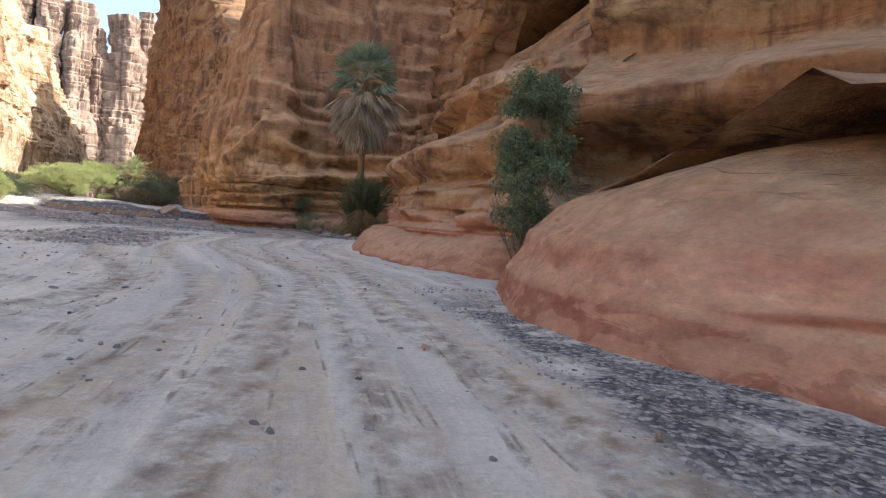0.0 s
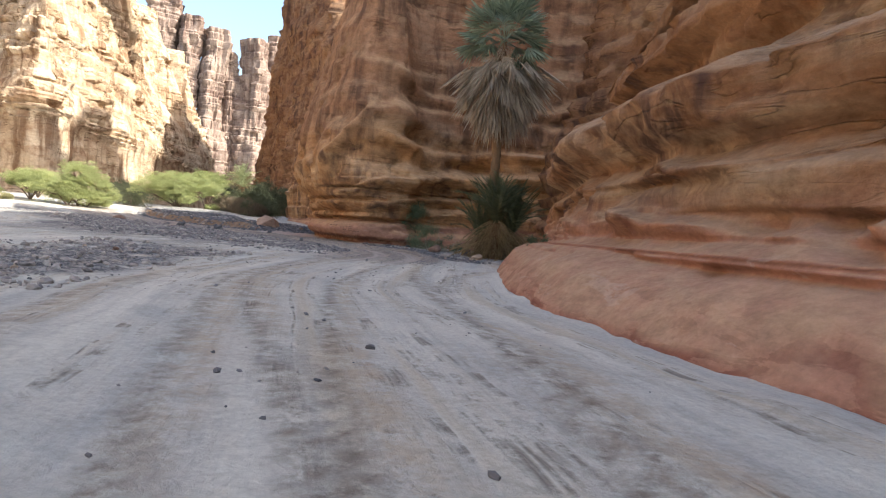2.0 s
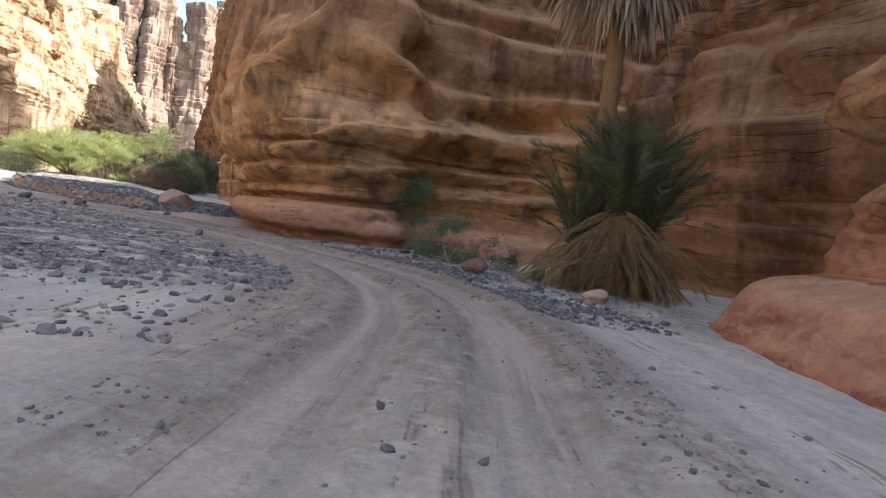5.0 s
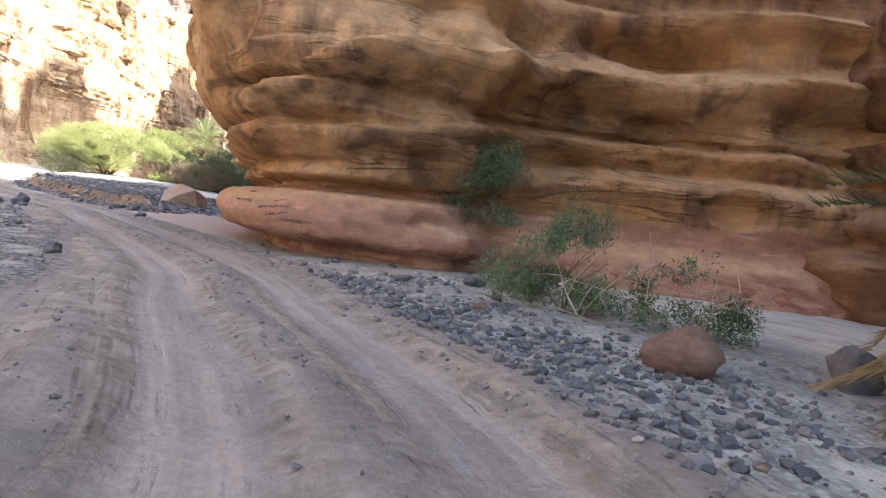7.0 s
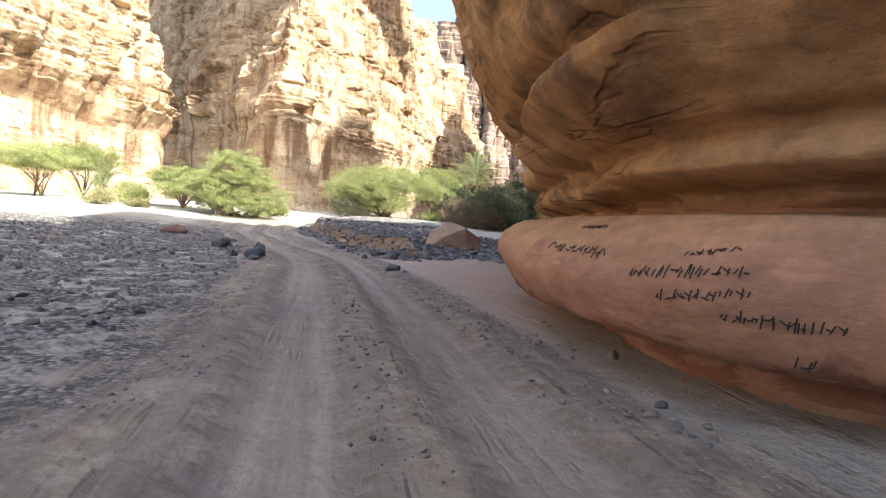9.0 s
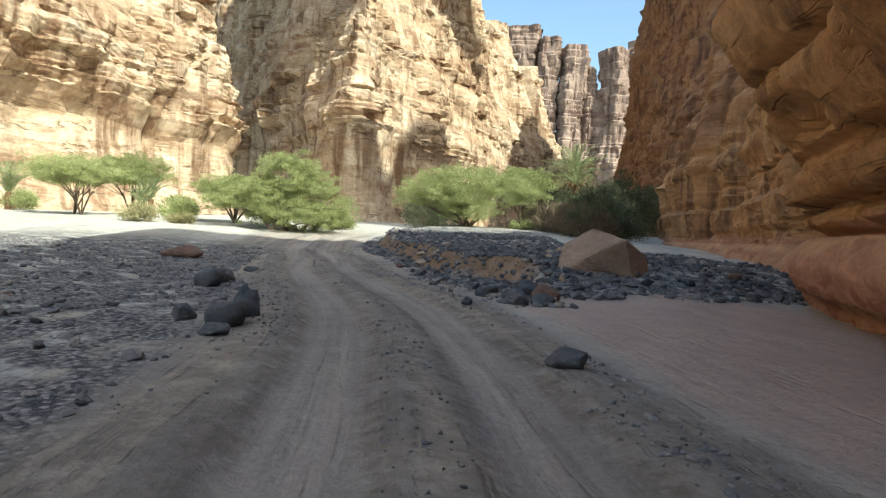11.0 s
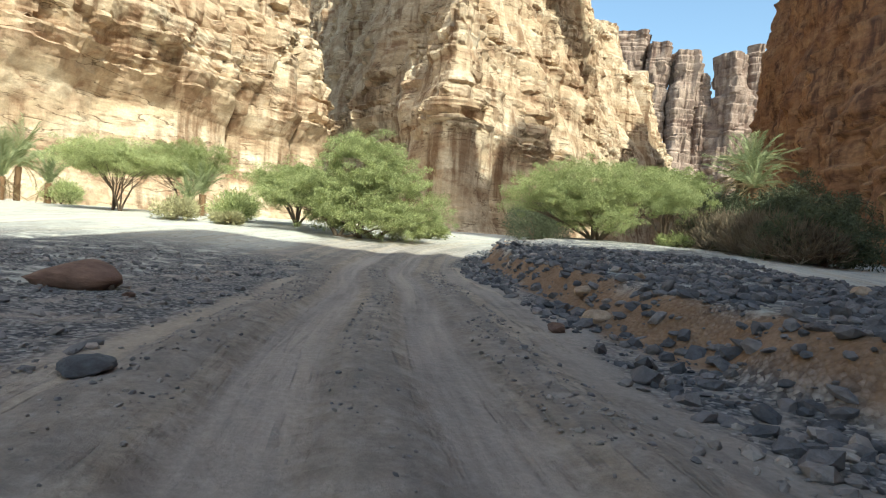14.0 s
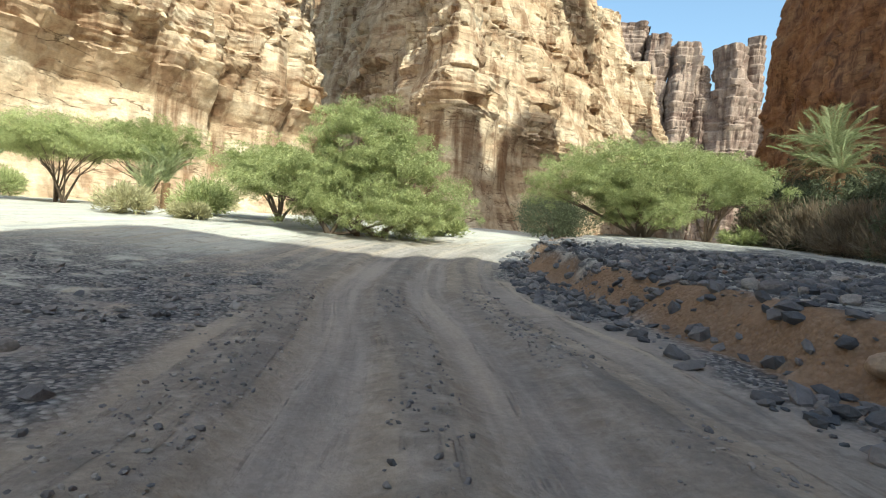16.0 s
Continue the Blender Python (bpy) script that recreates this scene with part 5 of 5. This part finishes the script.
def boulder_mesh(name, material, seed, detail=3, chip=0.5):
    """A worn stone about 1 across: a ball cut by several planes and roughened."""
    rng = R(seed)
    bm = bmesh.new()
    bmesh.ops.create_icosphere(bm, subdivisions=detail, radius=0.5)
    v = np.array([q.co for q in bm.verts])
    for _ in range(16):
        d = rng.normal(size=3)
        d /= np.linalg.norm(d)
        over = v @ d - rng.uniform(0.26, 0.43)
        v -= np.clip(over, 0, None)[:, None] * d * (0.75 + 0.25 * chip)
    v += (0.06 * fractal(v[:, 0] * 3 + seed, v[:, 1] * 3, v[:, 2] * 3, 4) + 0.05 * fractal(v[:, 0] * 9 + seed, v[:, 1] * 9, v[:, 2] * 9, 3))[:, None] * v / 0.5
    for q, co in zip(bm.verts, v):
        q.co = co
    me = bpy.data.meshes.new(name)
    bm.to_mesh(me)
    bm.free()
    me.polygons.foreach_set("use_smooth", np.full(len(me.polygons), True))
    me.materials.append(material)
    return me


M_dark = stone_material("dark_boulders", (0.1, 0.107, 0.12), (0.145, 0.145, 0.152), (0.2, 0.19, 0.19))
DARK = [boulder_mesh("dark_stone", M_dark, 260 + k, 4) for k in range(5)]
GREY = [boulder_mesh("stone", M_stone, 200 + k) for k in range(7)]
RED = [boulder_mesh("red_stone", M_red, 220 + k) for k in range(3)]
TAN = [boulder_mesh("tan_stone", M_tan, 240 + k) for k in range(3)]


def on_road(s, d):
    """The place s along the road and d to its left."""
    tang = np.gradient(ROAD, axis=0)
    tang /= np.linalg.norm(tang, axis=1, keepdims=True)
    x, y = np.interp(s, ROAD_S, ROAD[:, 0]), np.interp(s, ROAD_S, ROAD[:, 1])
    tx, ty = np.interp(s, ROAD_S, tang[:, 0]), np.interp(s, ROAD_S, tang[:, 1])
    return x - d * ty, y + d * tx


def stone(me, x, y, size, turn, name, label, group="", tilt=0.0, sink=0.3):
    z = float(ground_height(np.array([x]), np.array([y]))[0])
    ob = new(name, me)
    ob.matrix_basis = pose(x, y, z + size[2] * (0.5 - sink), tilt, tilt * 0.5, turn) @ Matrix.Diagonal((*size, 1))
    return tagged(ob, label, "stone", group)


stone(TAN[0], 1.7, 4.5, (0.1, 0.08, 0.1), 30, "pale_stone", "small pale yellow stone on grey gravel", sink=0.1)
stone(RED[0], -11.1, 53.6, (0.95, 0.75, 0.62), 20, "boulder", "rounded red sandstone boulder among grey pebbles", sink=0.15)
stone(GREY[0], -9.1, 54.5, (0.9, 0.7, 0.75), 60, "boulder", "blue-grey stone beside dry palm fronds", sink=0.2)
stone(GREY[1], -9.7, 50.5, (0.75, 0.6, 0.35), 10, "boulder", "flat grey stone under dry palm fronds")
stone(TAN[0], -7.9, 50.2, (0.9, 0.8, 0.5), 130, "boulder", "tan stone under dry palm fronds")
stone(DARK[2], -30.5, 69.6, (0.62, 0.5, 0.42), 15, "boulder", "dark grey boulder at the road's edge")
for k, (x, y, w, h) in enumerate(((-34.9, 67.9, 0.8, 0.68), (-35.4, 68.4, 0.7, 0.7), (-34.3, 67.4, 0.5, 0.3), (-35.7, 67.6, 0.45, 0.35))):
    stone(DARK[k], x, y, (w, w * 0.8, h), 40 * k, "boulder", "dark grey boulder in a cluster on gravel", "boulders beside the road")
for k, (x, y, w, h) in enumerate(((-40.3, 70.2, 0.9, 0.75), (-41.0, 70.9, 0.7, 0.5), (-43.8, 73.1, 0.6, 0.3), (-21.3, 55.9, 0.4, 0.3), (-14.3, 59.4, 0.75, 0.3), (-15.6, 58.6, 0.5, 0.25))):
    stone(DARK[k % 5], x, y, (w, w * 0.8, h), 70 * k, "boulder", "dark grey boulder on gravel", "boulders beside the road")
stone(RED[0], -50.3, 73.8, (1.7, 1.3, 0.7), 80, "mound", "low red-brown boulder in gravel", sink=0.25)
for k, (x, y, w, h) in enumerate(((-35.3, 75.0, 0.7, 0.5), (-34.5, 74.0, 0.75, 0.5), (-34.1, 74.3, 0.7, 0.55), (-35.0, 73.0, 0.35, 0.22), (-35.6, 75.9, 0.7, 0.6), (-34.7, 75.4, 0.8, 0.55), (-36.2, 75.2, 0.6, 0.4), (-35.9, 74.5, 0.45, 0.35))):
    stone((DARK + [RED[0]] + DARK)[k], x, y, (w, w * 0.75, h), 50 * k, "boulder", "dark boulder in a pile below the tilted slab", "boulder pile by the slab")
stone(TAN[1], -45.0, 81.4, (0.7, 0.5, 0.4), 20, "boulder", "pale tan stone on the stony bank")
stone(TAN[2], -46.9, 83.4, (0.6, 0.5, 0.35), 90, "boulder", "pale tan stone on the stony bank")
stone(RED[2], -44.6, 79.9, (0.45, 0.35, 0.25), 90, "boulder", "rusty red stone on the stony bank")


M_slab = sandstone("slab_sandstone", (0.47, 0.35, 0.26), (0.37, 0.245, 0.175), (0.24, 0.14, 0.095), stain=0.35, size=1.2)


def slab():
    """A great wedge-shaped slab fallen from the cliff, with crisp broken edges."""
    bm = bmesh.new()
    for c in ((-1.2, -0.7, -0.3), (-0.4, -0.55, -0.3), (1.2, -0.3, -0.3), (2.0, 0.8, -0.3), (1.6, 2.0, -0.3), (-1.2, 1.4, -0.3), (-1.15, -0.6, 0.35), (-0.35, -0.5, 0.95), (0.8, -0.3, 1.5), (0.1, 1.1, 1.8), (-0.8, 0.7, 1.3), (-1.0, 0.1, 0.85), (-0.6, -0.6, 0.75), (1.2, 0.25, 1.3), (1.7, 0.9, 1.0)):
        bm.verts.new(c)
    bmesh.ops.convex_hull(bm, input=bm.verts)
    bmesh.ops.dissolve_limit(bm, angle_limit=0.02, verts=bm.verts, edges=bm.edges)
    bmesh.ops.bevel(bm, geom=bm.edges, offset=0.035, segments=1, affect="EDGES")
    bmesh.ops.triangulate(bm, faces=bm.faces)
    bmesh.ops.subdivide_edges(bm, edges=bm.edges, cuts=4, use_grid_fill=True)
    v = np.array([q.co for q in bm.verts])
    v += 0.035 * np.stack([fractal(v[:, 0] * 1.4 + k, v[:, 1] * 1.4, v[:, 2] * 4.0, 4) for k in (1, 9, 17)], -1)
    for q, co in zip(bm.verts, v):
        q.co = co
    me = bpy.data.meshes.new("fallen_slab")
    bm.to_mesh(me)
    bm.free()
    me.materials.append(M_slab)
    ob = new("fallen_slab", me)
    ob.matrix_basis = pose(-36.0, 79.7, 0.0, 0, 0, 40)
    return tagged(ob, "large tilted tan sandstone slab lying on gravel", "rock")


slab()

# loose larger stones, thick on the bank and thin elsewhere
rng = R(5)
placed = 0
for s0, s1, d0, d1, count, lo, hi, text, grp in (
        (64, 83, -6.0, -2.6, 46, 0.12, 0.34, "grey-purple stone on pale sand under the rock", "stones under the rock"),
        (100.5, 105, -9, -3.6, 46, 0.15, 0.42, "dark stone at the road's edge", "stones by the road"),
        (103, 128, -14, -4.8, 110, 0.2, 0.6, "dark grey stone on the stony bank", "stones on the bank"),
        (62, 120, 3.0, 14.0, 70, 0.12, 0.42, "grey stone on the gravel flat", "stones on the gravel flat"),
        (44, 52, 4.0, 9.0, 14, 0.12, 0.35, "grey stone on a pebble patch", "stones on the pebble patch"),
        (20, 44, -2.0, 6.0, 5, 0.1, 0.2, "small dark stone on sand", "stones on the sand")):
    for _ in range(count):
        s, d = rng.uniform(s0, s1), rng.uniform(d0, d1)
        x, y = on_road(s, d)
        w = lo + (hi - lo) * rng.rand() ** 2
        kind = rng.rand()
        me = GREY[rng.randint(7)] if kind < 0.82 else TAN[rng.randint(3)] if kind < 0.93 else RED[rng.randint(3)]
        stone(me, float(x), float(y), (w, w * rng.uniform(0.6, 0.9), w * rng.uniform(0.4, 0.75)), rng.uniform(0, 360), "stone", text, grp, rng.uniform(-20, 20))

# pebbles beyond counting
ICO_T = (1 + 5 ** 0.5) / 2
ICO_V = np.array([(-1, ICO_T, 0), (1, ICO_T, 0), (-1, -ICO_T, 0), (1, -ICO_T, 0), (0, -1, ICO_T), (0, 1, ICO_T), (0, -1, -ICO_T), (0, 1, -ICO_T), (ICO_T, 0, -1), (ICO_T, 0, 1), (-ICO_T, 0, -1), (-ICO_T, 0, 1)]) / 3.8
ICO_F = np.array([(0, 11, 5), (0, 5, 1), (0, 1, 7), (0, 7, 10), (0, 10, 11), (1, 5, 9), (5, 11, 4), (11, 10, 2), (10, 7, 6), (7, 1, 8), (3, 9, 4), (3, 4, 2), (3, 2, 6), (3, 6, 8), (3, 8, 9), (4, 9, 5), (2, 4, 11), (6, 2, 10), (8, 6, 7), (9, 8, 1)])


def pebbles(label, s0, s1, d0, d1, count, lo, hi, clump, seed):
    rng = R(seed)
    s, d = rng.uniform(s0, s1, count), rng.uniform(d0, d1, count)
    x, y = on_road(s, d)
    keep = fractal(x / 1.8 + seed, y / 1.8, 0 * x, 4) + 0.25 * rng.normal(size=count) > clump
    x, y = x[keep], y[keep]
    n = len(x)
    w = lo + (hi - lo) * rng.rand(n) ** 3
    z = ground_height(x, y)
    turn = rng.uniform(0, 2 * np.pi, n)
    sx, sy, sz = w, w * rng.uniform(0.55, 0.95, n), w * rng.uniform(0.35, 0.7, n)
    v = ICO_V[None] * (1 + 0.35 * (rng.rand(n, 12, 1) - 0.5)) + 0.06 * rng.normal(size=(n, 12, 3))
    a, b = v[..., 0] * sx[:, None], v[..., 1] * sy[:, None]
    tilt = rng.normal(size=(n, 1)) * 0.25
    p = np.stack([x[:, None] + a * np.cos(turn)[:, None] - b * np.sin(turn)[:, None], y[:, None] + a * np.sin(turn)[:, None] + b * np.cos(turn)[:, None],
                  z[:, None] + v[..., 2] * sz[:, None] + a * tilt + 0.18 * sz[:, None]], -1)
    me = soup("pebbles", p.reshape(-1, 3), (ICO_F[None] + 12 * np.arange(n)[:, None, None]).reshape(-1, 3), M_stone, False)
    return tagged(new("pebbles", me), label, "pebbles", kind="stuff")


pebbles("grey-purple pebbles on pale sand under the rock", 63, 77, -5.0, -2.2, 6000, 0.03, 0.19, 0.03, 301)
pebbles("few small pebbles on pale sand by the rock's foot", 64, 86, -7.0, -2.4, 3200, 0.03, 0.14, 0.08, 311)
pebbles("dark pebbles and cobbles on the stony bank", 100.5, 138, -17, -3.4, 15000, 0.06, 0.42, -0.12, 302)
pebbles("grey gravel on the flat beside the road", 58, 124, 2.1, 16, 20000, 0.04, 0.24, 0.06, 303)
pebbles("dark cobbles spilling to the road's edge", 99, 108, -4.4, -2.6, 1300, 0.05, 0.3, 0.0, 310)
pebbles("pebble patch on the sand", 42, 54, 3.4, 10, 2500, 0.05, 0.25, 0.02, 304)
pebbles("fine grey gravel at the foot of the pink dome", 9, 30, -5.6, -2.4, 5000, 0.025, 0.08, -0.1, 305)
pebbles("scattered pebbles on churned sand", 16, 60, -3.5, 9, 1600, 0.03, 0.11, 0.1, 306)
pebbles("clods and pebbles along the road's ridges", 56, 124, -2.6, -1.7, 4500, 0.025, 0.1, 0.03, 307)
pebbles("clods and pebbles along the road's inner berm", 56, 124, 1.1, 2.0, 3500, 0.025, 0.08, 0.08, 308)
pebbles("clods on the ridge between the wheel tracks", 56, 124, -0.6, 0.0, 2500, 0.025, 0.08, 0.08, 309)

# ---- scratched writing on the rock's foot: plain bars ----
from mathutils.bvhtree import BVHTree

M_ink = Nodes("charcoal").done((0.035, 0.028, 0.026), 0.9)
face_ob = bpy.data.objects["overhanging_rock"]
skin = BVHTree.FromPolygons([v.co for v in face_ob.data.vertices], [tuple(p.vertices) for p in face_ob.data.polygons if p.center.z < 3])


def bar(a, b, z0, z1, width):
    """A bar on the rock between two shares of the writing's run and two heights."""
    corners = []
    n = 5
    for k in range(n):
        f = k / (n - 1)
        u, z = a + (b - a) * f, z0 + (z1 - z0) * f
        p0 = Vector((-22.6 + 4.6 * u, 58.5 + 0.2 * (1 - u), z))
        hit, normal, _, _ = skin.ray_cast(p0, Vector((0.18, 1.0, 0.0)))
        if hit is None:
            return None
        corners.append((hit, normal if normal.y < 0 else -normal))
    up = Vector((0, 0, 1)) if abs(z1 - z0) < abs(b - a) * 4.6 else Vector((0.95, -0.25, 0))
    c = [np.array(h + nn * 0.012 + up * s * width) for h, nn in corners for s in (-0.5, 0.5)]
    f = [(2 * k, 2 * k + 1, 2 * k + 3, 2 * k + 2) for k in range(n - 1)]
    me = soup("writing_bar", np.array(c), np.array(f), M_ink)
    ob = new("writing_bar", me)
    ob.parent = face_ob
    return ob


wr = R(91)
for u0, u1, z, tilt, tall in ((0.08, 0.22, 1.56, 0.0, 0.05), (0.03, 0.29, 1.32, -0.02, 0.11), (0.5, 0.6, 1.36, 0.08, 0.05), (0.39, 0.62, 1.16, 0.12, 0.09), (0.46, 0.63, 1.0, 0.12, 0.09), (0.58, 0.76, 0.92, 0.02, 0.1), (0.69, 0.72, 0.66, 0.0, 0.12)):
    u = u0
    while u < u1:
        w = wr.uniform(0.006, 0.016)
        zz = z + tilt * (u - u0) / (u1 - u0)
        if wr.rand() < 0.5:
            bar(u, u + wr.uniform(0.001, 0.008), zz - tall * wr.uniform(0.1, 0.6), zz + tall * wr.uniform(0.2, 0.7), 0.014)
        else:
            bar(u, u + w, zz + wr.uniform(-0.35, 0.35) * tall, zz + wr.uniform(-0.35, 0.35) * tall, 0.014)
        u += w * wr.uniform(0.5, 0.9)
face_ob["label"] = "overhanging banded sandstone rock with dark scrawls on its pink foot"
